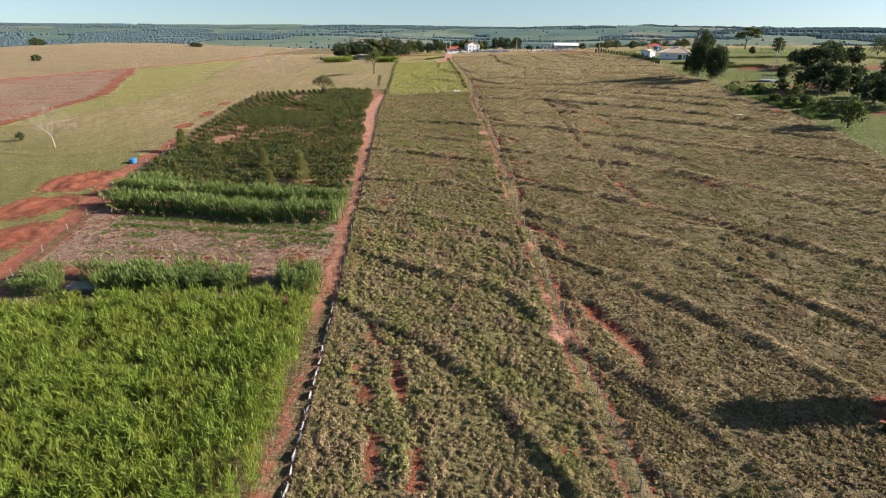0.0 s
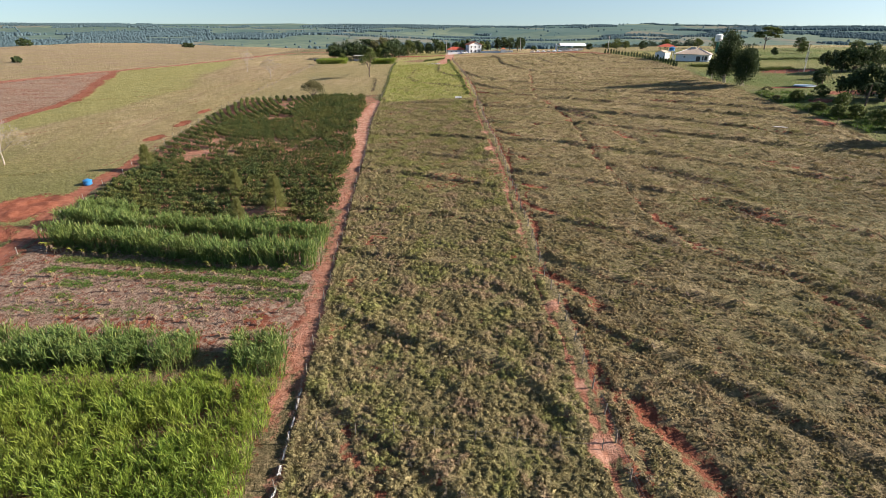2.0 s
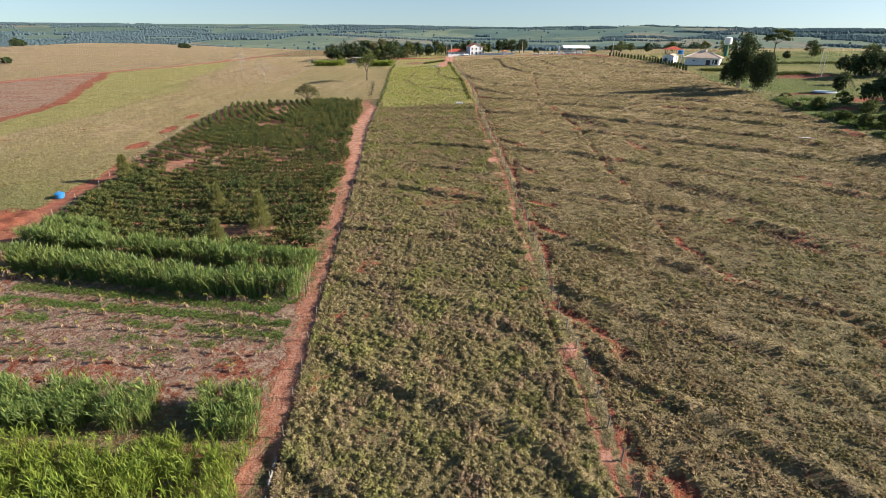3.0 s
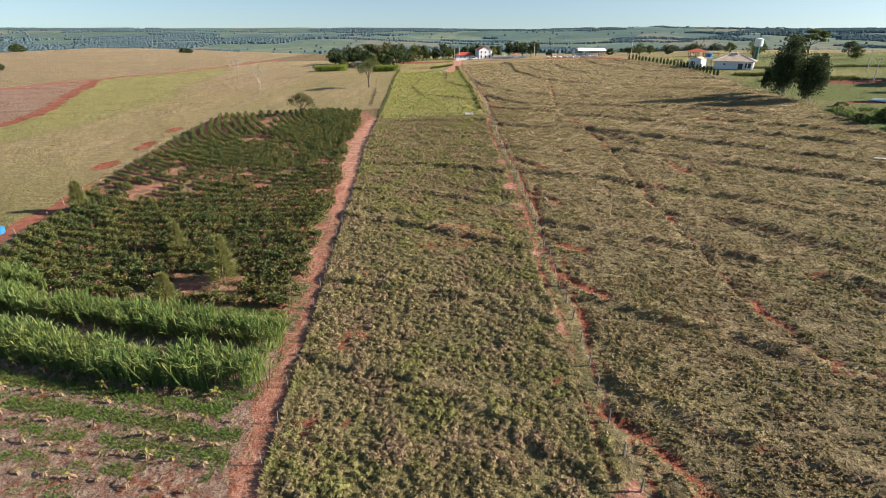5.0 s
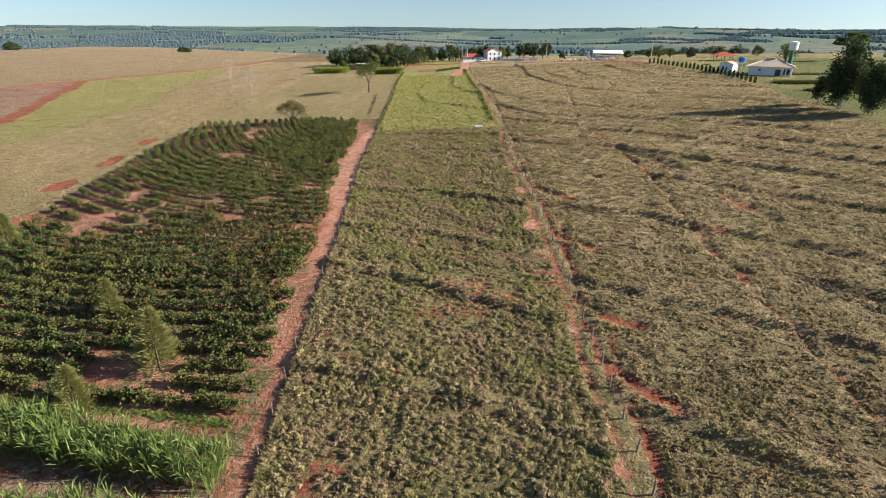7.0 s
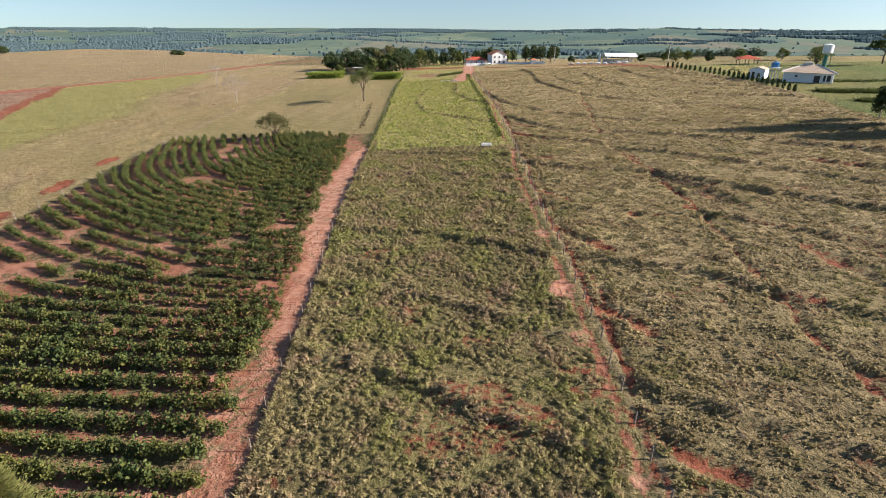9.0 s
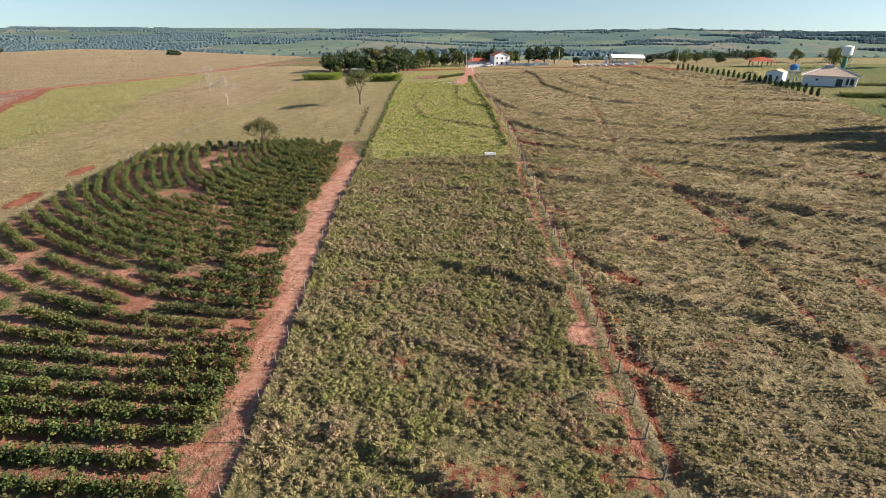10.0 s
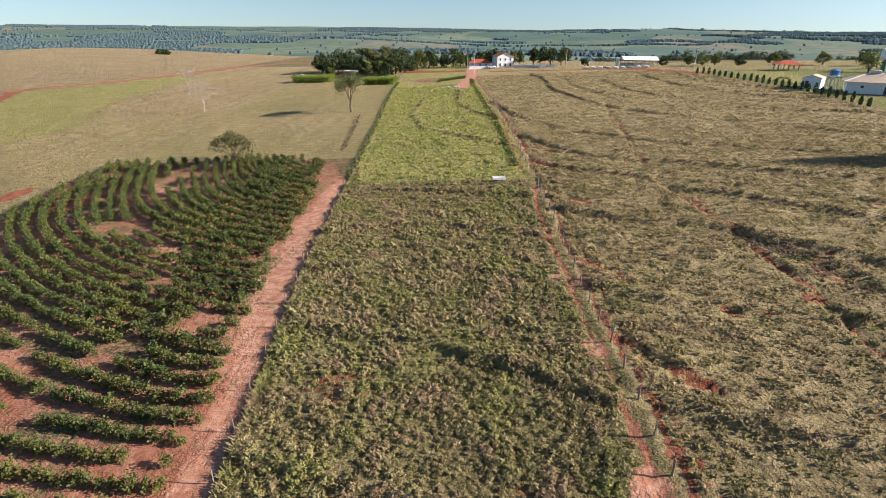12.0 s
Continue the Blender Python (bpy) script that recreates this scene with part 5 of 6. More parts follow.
# grove round the farm shelter
r = random.Random(60)
for i, (x, y, h, m) in enumerate(((-100, 371, 10.5, TREE_DARK), (-94, 378, 12, TREE_DARK), (-88, 372, 9.5, TREE_MID), (-93, 362, 8, TREE_DARK), (-85, 366, 11.5, TREE_DARK), (-79, 374, 13, TREE_DARK),
                                  (-73, 368, 11, TREE_OLIVE), (-72, 349, 7.5, TREE_MID), (-66, 352, 7.5, TREE_MID), (-77, 358, 9, TREE_DARK), (-66, 366, 11, TREE_MID), (-60, 358, 10, TREE_DARK),
                                  (-57, 366, 10.5, TREE_DARK), (-62, 378, 12, TREE_DARK), (-53, 380, 10, TREE_MID), (-48, 386, 9.5, TREE_DARK), (-105, 385, 8, TREE_MID), (-70, 384, 13, TREE_OLIVE),
                                  (-90, 352, 4.2, TREE_MID), (-62, 346, 6.5, TREE_DARK))):
    tree("grove_tree", "dense dark green broadleaf tree of the farm grove", "tree", x, y, h * 0.95, h * 0.08, 1.15, m, BARK, 61 + i, 1500, 0.40, 0.3, 0.85, 2, 4, 1, 0.1, "grove trees")
for i in range(11):
    x, y, h = -46 + 4.6 * i + r.uniform(-1, 1), 392 + r.uniform(-4, 6), r.uniform(6.5, 9.5)
    if -26 < x < 2:
        y += 14
    tree("yard_tree", "dark green tree behind the farmhouse yard", "tree", x, y, h, h * 0.08, 0.8, TREE_DARK if i % 3 else TREE_MID, BARK, 90 + i, 700, 0.42, 0.28, 1.1, 2, 4, 1, 0.1, "yard trees")
for i, (x, y, h) in enumerate(((10, 382, 8.5), (14, 384, 9), (19, 380, 8), (6, 388, 8), (22, 386, 7.5))):
    tree("yard_tree", "dense dark green tree beside the farmhouse", "tree", x, y, h, h * 0.16, 0.65, TREE_DARK, BARK, 105 + i, 700, 0.4, 0.3, 0.95, 2, 4, 1, 0.1, "yard trees")

# farm on the east side: dense trees, scrub, palms
EAST = ((113.5, 209.5, 6.9, 8.3, 1), (113.9, 202.7, 7.2, 7.2, 1), (117.2, 202.1, 8.8, 8.0, 1), (123.1, 204.3, 8.7, 8.1, 1), (131.2, 206.3, 7.3, 7.3, 1), (130.3, 210.0, 5.4, 4.1, 1),
        (92.1, 161.9, 6.9, 7.8, 1), (95.1, 159.7, 9.0, 6.1, 1), (97.0, 156.1, 8.3, 6.3, 1), (101.8, 158.8, 8.0, 5.4, 1), (99.5, 144.1, 7.3, 8.7, 1), (100.9, 139.4, 9.1, 8.6, 1),
        (107.1, 136.7, 9.8, 8.4, 1), (93.9, 179.5, 5.1, 4.0, 1), (77.6, 159.0, 3.2, 4.2, 2), (76.7, 147.2, 2.7, 3.9, 2), (77.9, 141.6, 3.1, 4.1, 2), (86.4, 164.5, 3.3, 5.0, 2),
        (82.6, 149.0, 4.3, 4.6, 2), (87.1, 155.9, 2.8, 3.8, 2), (80.5, 121.7, 7.5, 6.0, 2), (82.5, 134.9, 3.6, 5.5, 2), (81.3, 140.9, 2.9, 4.9, 2), (85.7, 130.4, 3.7, 5.4, 1),
        (88.3, 134.5, 3.4, 4.0, 2), (74.0, 161.3, 1.6, 3.3, 3), (77.5, 174.0, 1.2, 4.2, 3), (99.3, 150.3, 3.9, 4.5, 1), (101.5, 190.4, 3.8, 4.2, 2), (110.4, 161.7, 5.1, 4.8, 1),
        (107.0, 165.0, 6.5, 7.0, 1), (113.0, 150.0, 8.5, 8.0, 1), (120.0, 170.0, 8.0, 8.0, 1), (112.0, 122.0, 8.5, 8.0, 1))
for i, (x, y, h, w, k) in enumerate(EAST):
    tree("farm_tree", ("dense dark green tree of the east farm", "grey green scrub tree at the farm edge", "low leafless brown scrub at the farm edge")[k - 1], "tree",
         x, y, h * 0.95, h * 0.08, max(0.3, (w / 2 - 0.5) / (0.42 * h)), (TREE_DARK, TREE_MID, TREE_OLIVE)[k - 1], BARK, 120 + i, (1700, 800, 220)[k - 1], 0.30 if h > 6 else 0.2, 0.3, 0.85, 2, 4, 1, 0.1, "east farm trees")
tree("umbrella_tree", "tall flat-topped umbrella tree with a bare trunk", "tree", 134.0, 298.0, 10.2, 4.0, 1.25, TREE_MID, BARK, 150, 1500, 0.42, 0.22, 0.35, 2, 5, 1)
tree("umbrella_tree", "flat-topped brownish umbrella tree with a bare trunk", "tree", 121.5, 206.0, 4.8, 2.2, 0.9, TREE_OLIVE, BARK, 151, 900, 0.42, 0.22, 0.35, 2, 4, 1)
for i, (x, y, h) in enumerate(((112, 300, 8), (146, 290, 6), (100, 340, 5), (88, 342, 4.5), (116, 335, 5.5), (128, 330, 6), (70, 350, 4), (60, 352, 4), (137, 270, 5), (150, 255, 6), (158, 270, 6), (121, 262, 3), (74, 345, 6),
                               (28, 362, 3.5), (80, 348, 5), (168, 250, 8), (172, 230, 8))):
    tree("hedge_tree", "dark green tree in the hedge behind the farm", "tree", x, y, h, h * 0.08, 1.2, TREE_DARK if i % 2 else TREE_MID, BARK, 160 + i, 1400, 0.20, 0.28, 0.75, 2, 4, 1, 0.1, "hedge trees")


def palm(x, y, height, seed, label="tall feather palm with a grey trunk"):
    r = random.Random(seed)
    ob = thing("palm", label, "palm", (x, y, gz(x, y) - 0.1), r.uniform(0, 360), "palms")
    bm = bmesh.new()
    tube(bm, [(0, 0, -0.2), (0.1, 0.05, height * 0.5), (0.15, 0, height)], [0.2, 0.15, 0.13], 8)
    part("trunk", bm, BARK, ob)
    V, F = [], []
    for k in range(14):
        a, up = 2 * math.pi * k / 14 + r.uniform(-0.2, 0.2), r.uniform(0.2, 1.1)
        d, s = np.array([math.cos(a), math.sin(a), 0]), np.array([-math.sin(a), math.cos(a), 0])
        for j in range(12):
            t = (j + 1) / 12
            c = np.array([0.15, 0, height]) + d * 2.3 * t + np.array([0, 0, 1]) * (up * 2 * t - 2.2 * t * t)
            for side in (-1, 1):
                tip = c + s * side * 0.55 * (1.1 - 0.6 * t) + d * 0.25 - np.array([0, 0, 0.22])
                b = len(V)
                V += [c - d * 0.05, c + d * 0.06, tip + d * 0.03, tip - d * 0.02]
                F.append((b, b + 1, b + 2, b + 3))
    link("frond_crown", mesh_np("frond_crown", V, F, TREE_DARK), ob)


for i, (x, y, h) in enumerate(((89.8, 151.5, 5.2), (94.5, 178.5, 3.6), (100.5, 149, 4.6), (107, 170, 4.2), (68.6, 264.5, 2.2))):
    palm(x, y, h, 200 + i)

# clipped conifers in a row beside the white house
r = random.Random(210)
LINE = [(60.2, 309), (63.1, 292), (66.0, 279), (68.0, 265), (68.9, 254), (69.6, 242), (70.2, 229)]
for i in range(27):
    y = 309 - 80 * (i / 26) ** 0.92
    x = float(np.interp(y, [p[1] for p in LINE[::-1]], [p[0] for p in LINE[::-1]]))
    h = r.uniform(1.7, 2.5)
    ob = thing("conifer", "small upright dark green conifer in a garden row", "shrub", (x, y, gz(x, y)), group="garden conifers")
    bm = bmesh.new()
    tube(bm, [(0, 0, -0.1), (0, 0, 0.4)], [0.05, 0.04], 5)
    part("trunk", bm, BARK, ob)
    g = np.random.default_rng(300 + i)
    t = g.uniform(0.08, 1, 130)
    a, rad = g.uniform(0, 6.28, 130), 0.42 * np.sin(np.clip(t * 2.6 + 0.35, 0, 3.1)) * np.sqrt(g.uniform(0.3, 1, 130))
    tips = [(Vector((math.cos(b) * c, math.sin(b) * c, k * h)), None) for b, c, k in zip(a, rad, t)]
    v, f = leaf_cloud(tips, 420, 0.06, 0.13, 300 + i)
    link("crown", mesh_np("crown", v, f, TREE_DARK), ob)

# ---- distant woods ----
FAR_TREES = [tussock(6.2, 8.0, 4, 0, 400 + i) for i in range(6)]
g = np.random.default_rng(77)
n = 150000
d, a = 650 + 3900 * g.uniform(0, 1, n) ** 1.25, g.uniform(-0.80, 0.80, n)
x, y = d * np.sin(a), d * np.cos(a)
belt = np.abs(value_noise(x, y, 520, 401) + 0.35 * value_noise(x, y, 150, 402))
wood = value_noise(x, y, 800, 403) + 0.4 * value_noise(x, y, 190, 404)
keep = (belt < 0.075) | (wood > 0.36) | (g.random(n) < 0.004)
keep &= (y > np.clip(640 - 0.5 * x, 600, 900))
x, y = x[keep], y[keep]
s = g.uniform(0.45, 0.95, len(x)) * np.where(np.hypot(x, y) > 2500, 1.35, 1.0)
stuff("distant_woods", FAR_WOOD, "belts and clumps of distant woodland, blue green with haze in the colour", "woodland", FAR_TREES, x, y, gzs(x, y), s, 12, tilt=0.03)
n = 1500
x = g.uniform(90, 620, n)
y = 760 + 0.12 * x + g.normal(0, 26, n) + 40 * np.sin(x / 45)
k = value_noise(x, y, 60, 411) > -0.35
x, y = x[k], y[k]
s = g.uniform(0.4, 0.85, len(x))
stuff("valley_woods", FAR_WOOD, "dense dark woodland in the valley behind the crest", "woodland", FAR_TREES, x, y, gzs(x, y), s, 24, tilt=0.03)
n = 420
x, y = g.uniform(-120, 240, n), 630 + g.uniform(0, 40, n)
s = g.uniform(0.5, 0.8, n)
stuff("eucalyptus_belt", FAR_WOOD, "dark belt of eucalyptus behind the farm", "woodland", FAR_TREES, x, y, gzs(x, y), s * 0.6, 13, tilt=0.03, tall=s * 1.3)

BELT = leaves("belt_tree_leaf", [(0.045, 0.070, 0.050), (0.095, 0.122, 0.078), (0.070, 0.095, 0.064)], 0.8, 0.25, 0.1, 0.05)
BELT_TREES = []
for i in range(6):
    v, f = crown(150, 0.95, 0.95, 0.80, 0.13, 420 + i, 7, 0.3)
    v[:, 2] = np.maximum(v[:, 2] + 0.85, 0.0)
    BELT_TREES.append((v, f))
n = 620
x = g.uniform(30, 420, n)
y = 452 + 0.10 * x + g.normal(0, 16, n) + 14 * np.sin(x / 33)
k = value_noise(x, y, 34, 421) > 0.0
x, y = x[k], y[k]
stuff("farm_woods", BELT, "dense dark tree belt below the farm", "woodland", BELT_TREES, x, y, gzs(x, y) - 0.5, g.uniform(1.8, 4.0, len(x)), 26, tilt=0.05)

# ---- nursery plot: wilted banana plants and grassy rows ----
BANANA = leaves("banana_leaf", [(0.20, 0.22, 0.035), (0.34, 0.32, 0.07), (0.22, 0.20, 0.06)], 0.5, 0.35, 0.3, 0.4)
WILTED = plain("wilted_leaf", (0.27, 0.20, 0.13), (0.16, 0.105, 0.065), 6.0, 0.9)


def banana(seed, fresh):
    r = random.Random(seed)
    ob = thing("banana_plant", "young banana plant with wilted straw leaves and a yellow green top" if fresh < 5 else "leafy young banana plant with yellow green leaves", "banana plant", group="banana plants")
    bm = bmesh.new()
    tube(bm, [(0, 0, -0.1), (0.02, 0, 0.35), (0.03, 0.02, 0.75)], [0.11, 0.09, 0.05], 6)
    part("stem", bm, WILTED, ob)
    for name, n, mat, L, lo, hi in (("dry_leaf", 6, WILTED, 0.75, -0.15, 0.4), ("green_leaf", fresh, BANANA, 0.95, 0.7, 1.4)):
        for k in range(n):
            a, up = r.uniform(0, 6.28), r.uniform(lo, hi)
            d, s = Vector((math.cos(a), math.sin(a), 0)), Vector((-math.sin(a), math.cos(a), 0))
            bm = bmesh.new()
            prev = None
            ll = L * r.uniform(0.7, 1.1)
            for j in range(5):
                t = j / 4
                c = Vector((0.03, 0.02, 0.6)) + d * ll * t * 0.75 + Vector((0, 0, ll * (up * t - 0.75 * t * t)))
                w = 0.13 * math.sin(math.pi * (0.12 + 0.8 * t)) * (1 if mat is BANANA else 0.75)
                row = [bm.verts.new(c - s * w), bm.verts.new(c - Vector((0, 0, 0.04))), bm.verts.new(c + s * w)]
                if prev:
                    bm.faces.new((prev[0], prev[1], row[1], row[0]))
                    bm.faces.new((prev[1], prev[2], row[2], row[1]))
                prev = row
            part(name, bm, mat, ob)
    return ob


KINDS = [banana(500 + i, 2 + i % 2) for i in range(4)] + [banana(510, 7), banana(511, 8)]
r = random.Random(520)


def plot_y(x, row):
    """Rows of the plot bend with the contour."""
    return 63.6 + 2.15 * row + (-22 - x) * (0.02 + 0.024 * row) - 0.0009 * row * (x + 40) ** 2 * 0.1


spots = []
for row in range(7):
    x = -24.5 - r.uniform(0, 1)
    while x > -66:
        y = plot_y(x, row)
        if x > float(at_y(ROAD, y)) + 5 and r.random() > 0.12:
            spots.append((x, y + r.uniform(-0.25, 0.25), r.randrange(4), r.uniform(0.5, 0.85)))
        x -= r.uniform(2.0, 2.9)
spots += [(-67.5 + 2.2 * i, 84.0 - 0.45 * i, 4 + i % 2, 1.0 + 0.6 * (i == 0)) for i in range(6)]
spots += [(-60 + 4.1 * i + r.uniform(-1, 1), float(np.interp(-60 + 4.1 * i, [-71, -56, -38.5, -22], [85.0, 82.3, 78.2, 77.6])), 4 + i % 2, r.uniform(0.6, 1.0)) for i in range(9)]
for i, (x, y, k, s) in enumerate(spots):
    copy_thing(KINDS[k], pose(x, y, gz(x, y), 0, 0, r.uniform(0, 360))).scale = (s, s, s)
for k in KINDS:
    for c in list(k.children):
        bpy.data.objects.remove(c)
    bpy.data.objects.remove(k)
g = np.random.default_rng(530)
GX_, GY_ = [], []
for row, amount in ((1.5, 500), (2.5, 800), (3.5, 1300), (4.5, 1900), (5.5, 2200), (6.4, 1500)):
    x = g.uniform(-64, -23.5, amount)
    y = np.array([plot_y(v, row) for v in x]) + g.normal(0, 0.5, amount)
    k = value_noise(x, y, 4, 531) + 0.5 * value_noise(x, y, 1.3, 532) + 0.1 * row > 0.15
    GX_.append(x[k]), GY_.append(y[k])
x, y = np.concatenate(GX_), np.concatenate(GY_)
ROWGRASS = leaves("row_grass", [(0.055, 0.115, 0.022), (0.13, 0.19, 0.04), (0.12, 0.14, 0.04)], 0.7, 0.3, 0.2, 0.3)
stuff("row_grass", ROWGRASS, "green grass and weeds in rows of the tilled plot", "grass", WEEDS, x, y, gzs(x, y), g.uniform(0.32, 0.68, len(x)), 14)
# lush weeds between the last coffee rows and the cane
x = g.uniform(-60, -26, 1100)
y = 88.6 + (-26 - x) * 0.07 + g.normal(0, 0.35, 1100) + g.integers(0, 2, 1100) * 2.1
stuff("row_grass", ROWGRASS, "green grass and weeds between young coffee and cane", "grass", WEEDS, x, y, gzs(x, y), g.uniform(0.45, 0.85, len(x)), 15)
# grass verge that lines the lane and the fence foot
y = g.uniform(24, 190, 3600)
x = at_y(LEFT_FENCE, y) + 0.55 + np.abs(g.normal(0, 0.35, 3600))
stuff("verge_grass", TUFT, "taller olive grass along the foot of the wire fence", "grass", WEEDS, x, y, gzs(x, y), g.uniform(0.6, 1.2, 3600), 16)
y = g.uniform(185, 318, 1500)
x = at_y(LEFT_FENCE, y) + g.normal(0.0, 0.3, 1500)
stuff("verge_grass", TREE_MID, "dark weeds along the wire fence", "grass", WEEDS, x, y, gzs(x, y), g.uniform(0.5, 1.1, 1500), 17)
y = g.uniform(190, 318, 1700)
x = at_y(RIGHT_FENCE, y) - 2.2 + g.normal(0.0, 0.35, 1700)
stuff("verge_grass", TREE_MID, "dark weeds along the post fence", "grass", WEEDS, x, y, gzs(x, y), g.uniform(0.5, 1.1, 1700), 18)
# weedy scrub of the east boundary
y = g.uniform(100, 172, 2600)
x = at_y(EAST_EDGE, y) + 1.5 + np.abs(g.normal(0, 5.0, 2600))
k = value_noise(x, y, 6, 536) + 0.4 * value_noise(x, y, 2, 537) > np.where(y < 128, 0.35, -0.15)
x, y = x[k], y[k]
stuff("farm_scrub", ROWGRASS, "tangled green scrub and weeds along the farm boundary", "scrub", WEEDS, x, y, gzs(x, y), g.uniform(0.8, 2.2, len(x)), 19)
# hedges across the east farm
for xa, ya, xb, yb, seed in ((88, 248, 170, 232, 30), (78, 214, 104, 214, 31), (76, 228, 96, 222, 32)):
    t = g.uniform(0, 1, 900)
    x, y = xa + (xb - xa) * t + g.normal(0, 0.5, 900), ya + (yb - ya) * t + g.normal(0, 1.0, 900)
    stuff("hedge", TREE_MID, "long low green hedge across the farm", "hedge", WEEDS, x, y, gzs(x, y), g.uniform(0.9, 2.3, 900), seed)
# two plots of tall grass beside the grove
for x0, x1, ya, yb, seed in ((-99, -82, 326, 334, 21), (-64, -51, 311, 317, 22)):
    x, y = g.uniform(x0, x1, 330), g.uniform(ya, yb, 330)
    stuff("fodder_grass", CANE, "block of tall fodder grass beside the grove", "crop", CANES, x, y, gzs(x, y), g.uniform(0.95, 1.3, 330), seed)

# ---- buildings and yard things ----
WHITE = plain("white_wall_paint", (0.78, 0.79, 0.80), (0.70, 0.71, 0.72), 1.2, 0.85)
TERRACOTTA = plain("red_roof_tile", (0.42, 0.085, 0.045), (0.33, 0.07, 0.04), 3.0, 0.85, relief=0.5)
ORANGE = plain("orange_roof_tile", (0.52, 0.20, 0.10), (0.42, 0.15, 0.08), 3.0, 0.85, relief=0.5)
TAN = plain("tan_roof_tile", (0.50, 0.40, 0.31), (0.42, 0.33, 0.25), 3.0, 0.9, relief=0.5)
ZINC = plain("bright_zinc_sheet", (0.78, 0.79, 0.80), (0.66, 0.67, 0.68), 1.0, 0.5)
BLUE = plain("blue_plastic", (0.03, 0.19, 0.42), (0.025, 0.15, 0.34), 2.0, 0.4, 0.0, 0.5)
GREEN_STEEL = plain("green_painted_steel", (0.05, 0.18, 0.13), (0.04, 0.14, 0.10), 2.0, 0.5)
DARK = plain("dark_opening", (0.03, 0.03, 0.035), (0.02, 0.02, 0.025), 2.0, 0.3, 0.0, 0.5)
TYRE = plain("tyre_rubber", (0.02, 0.02, 0.02), (0.03, 0.03, 0.03), 4.0, 0.9)
CONCRETE = plain("pale_concrete", (0.55, 0.53, 0.50), (0.42, 0.40, 0.38), 1.5, 0.9, relief=0.3)


def walls(parent, w, d, h, label=""):
    bm = bmesh.new()
    for sx, sy, px, py in ((w, 0.25, 0, -d / 2 + 0.125), (w, 0.25, 0, d / 2 - 0.125), (0.25, d - 0.5, -w / 2 + 0.125, 0), (0.25, d - 0.5, w / 2 - 0.125, 0)):
        box(bm, (sx, sy, h + 0.6), (px, py, h / 2 - 0.3), 0, 0.02)
    return part("wall", bm, WHITE, parent, label)


def hip_roof(parent, w, d, z, rise, mat, over=0.6, ridge=0.35):
    bm = bmesh.new()
    a, b, rl = w / 2 + over, d / 2 + over, w * ridge / 2
    lo = [bm.verts.new(p) for p in ((-a, -b, z), (a, -b, z), (a, b, z), (-a, b, z))]
    hi = [bm.verts.new((-rl, 0, z + rise)), bm.verts.new((rl, 0, z + rise))]
    bm.faces.new((lo[0], lo[1], hi[1], hi[0]))
    bm.faces.new((lo[2], lo[3], hi[0], hi[1]))
    bm.faces.new((lo[1], lo[2], hi[1]))
    bm.faces.new((lo[3], lo[0], hi[0]))
    bm.faces.new(lo[::-1])
    r = bmesh.ops.extrude_face_region(bm, geom=[f for f in bm.faces if abs(f.normal.z) > 0.99])
    bmesh.ops.translate(bm, verts=[v for v in r["geom"] if isinstance(v, bmesh.types.BMVert)], vec=(0, 0, -0.15))
    bmesh.ops.recalc_face_normals(bm, faces=bm.faces)
    return part("roof", bm, mat, parent)


def gable_roof(parent, w, d, z, rise, mat, over=0.45, thick=0.14):
    """Ridge along y."""
    bm = bmesh.new()
    for sgn in (-1, 1):
        a = sgn * (w / 2 + over)
        za = z - over * rise / (w / 2)
        b = d / 2 + over
        vs = [bm.verts.new(p) for p in ((a, -b, za), (0, -b, z + rise), (0, b, z + rise), (a, b, za))]
        us = [bm.verts.new(v.co + Vector((0, 0, thick))) for v in vs]
        bm.faces.new(vs), bm.faces.new(us)
        for k in range(4):
            bm.faces.new((vs[k], vs[(k + 1) % 4], us[(k + 1) % 4], us[k]))
    bmesh.ops.recalc_face_normals(bm, faces=bm.faces)
    part("roof", bm, mat, parent)
    for sgn in (-1, 1):
        bm = bmesh.new()
        y = sgn * (d / 2 - 0.125)
        vs = [bm.verts.new((px, y + o, pz)) for o in (-0.12, 0.12) for px, pz in ((-w / 2, z), (w / 2, z), (0, z + rise))]
        for f in ((0, 1, 2), (3, 5, 4), (0, 3, 4, 1), (1, 4, 5, 2), (2, 5, 3, 0)):
            bm.faces.new([vs[k] for k in f])
        bmesh.ops.recalc_face_normals(bm, faces=bm.faces)
        part("gable", bm, WHITE, parent)


def opening(parent, name, x, y, z, w, h, along="x"):
    """A window or door: a frame with a dark pane set in it."""
    bm = bmesh.new()
    sx, sy = (w, 0.1) if along == "x" else (0.1, w)
    for dx, dz, ww, hh in ((0, h / 2 - 0.05, w, 0.1), (0, -h / 2 + 0.05, w, 0.1), (-w / 2 + 0.05, 0, 0.1, h - 0.2), (w / 2 - 0.05, 0, 0.1, h - 0.2)):
        box(bm, (ww, 0.12, hh) if along == "x" else (0.12, ww, hh), (dx, 0, dz) if along == "x" else (0, dx, dz))
    ob = part(name, bm, WHITE, parent)
    ob.location = (x, y, z)
    bm = bmesh.new()
    box(bm, (w - 0.2, 0.06, h - 0.2) if along == "x" else (0.06, w - 0.2, h - 0.2))
    part("pane", bm, DARK, ob)
    return ob


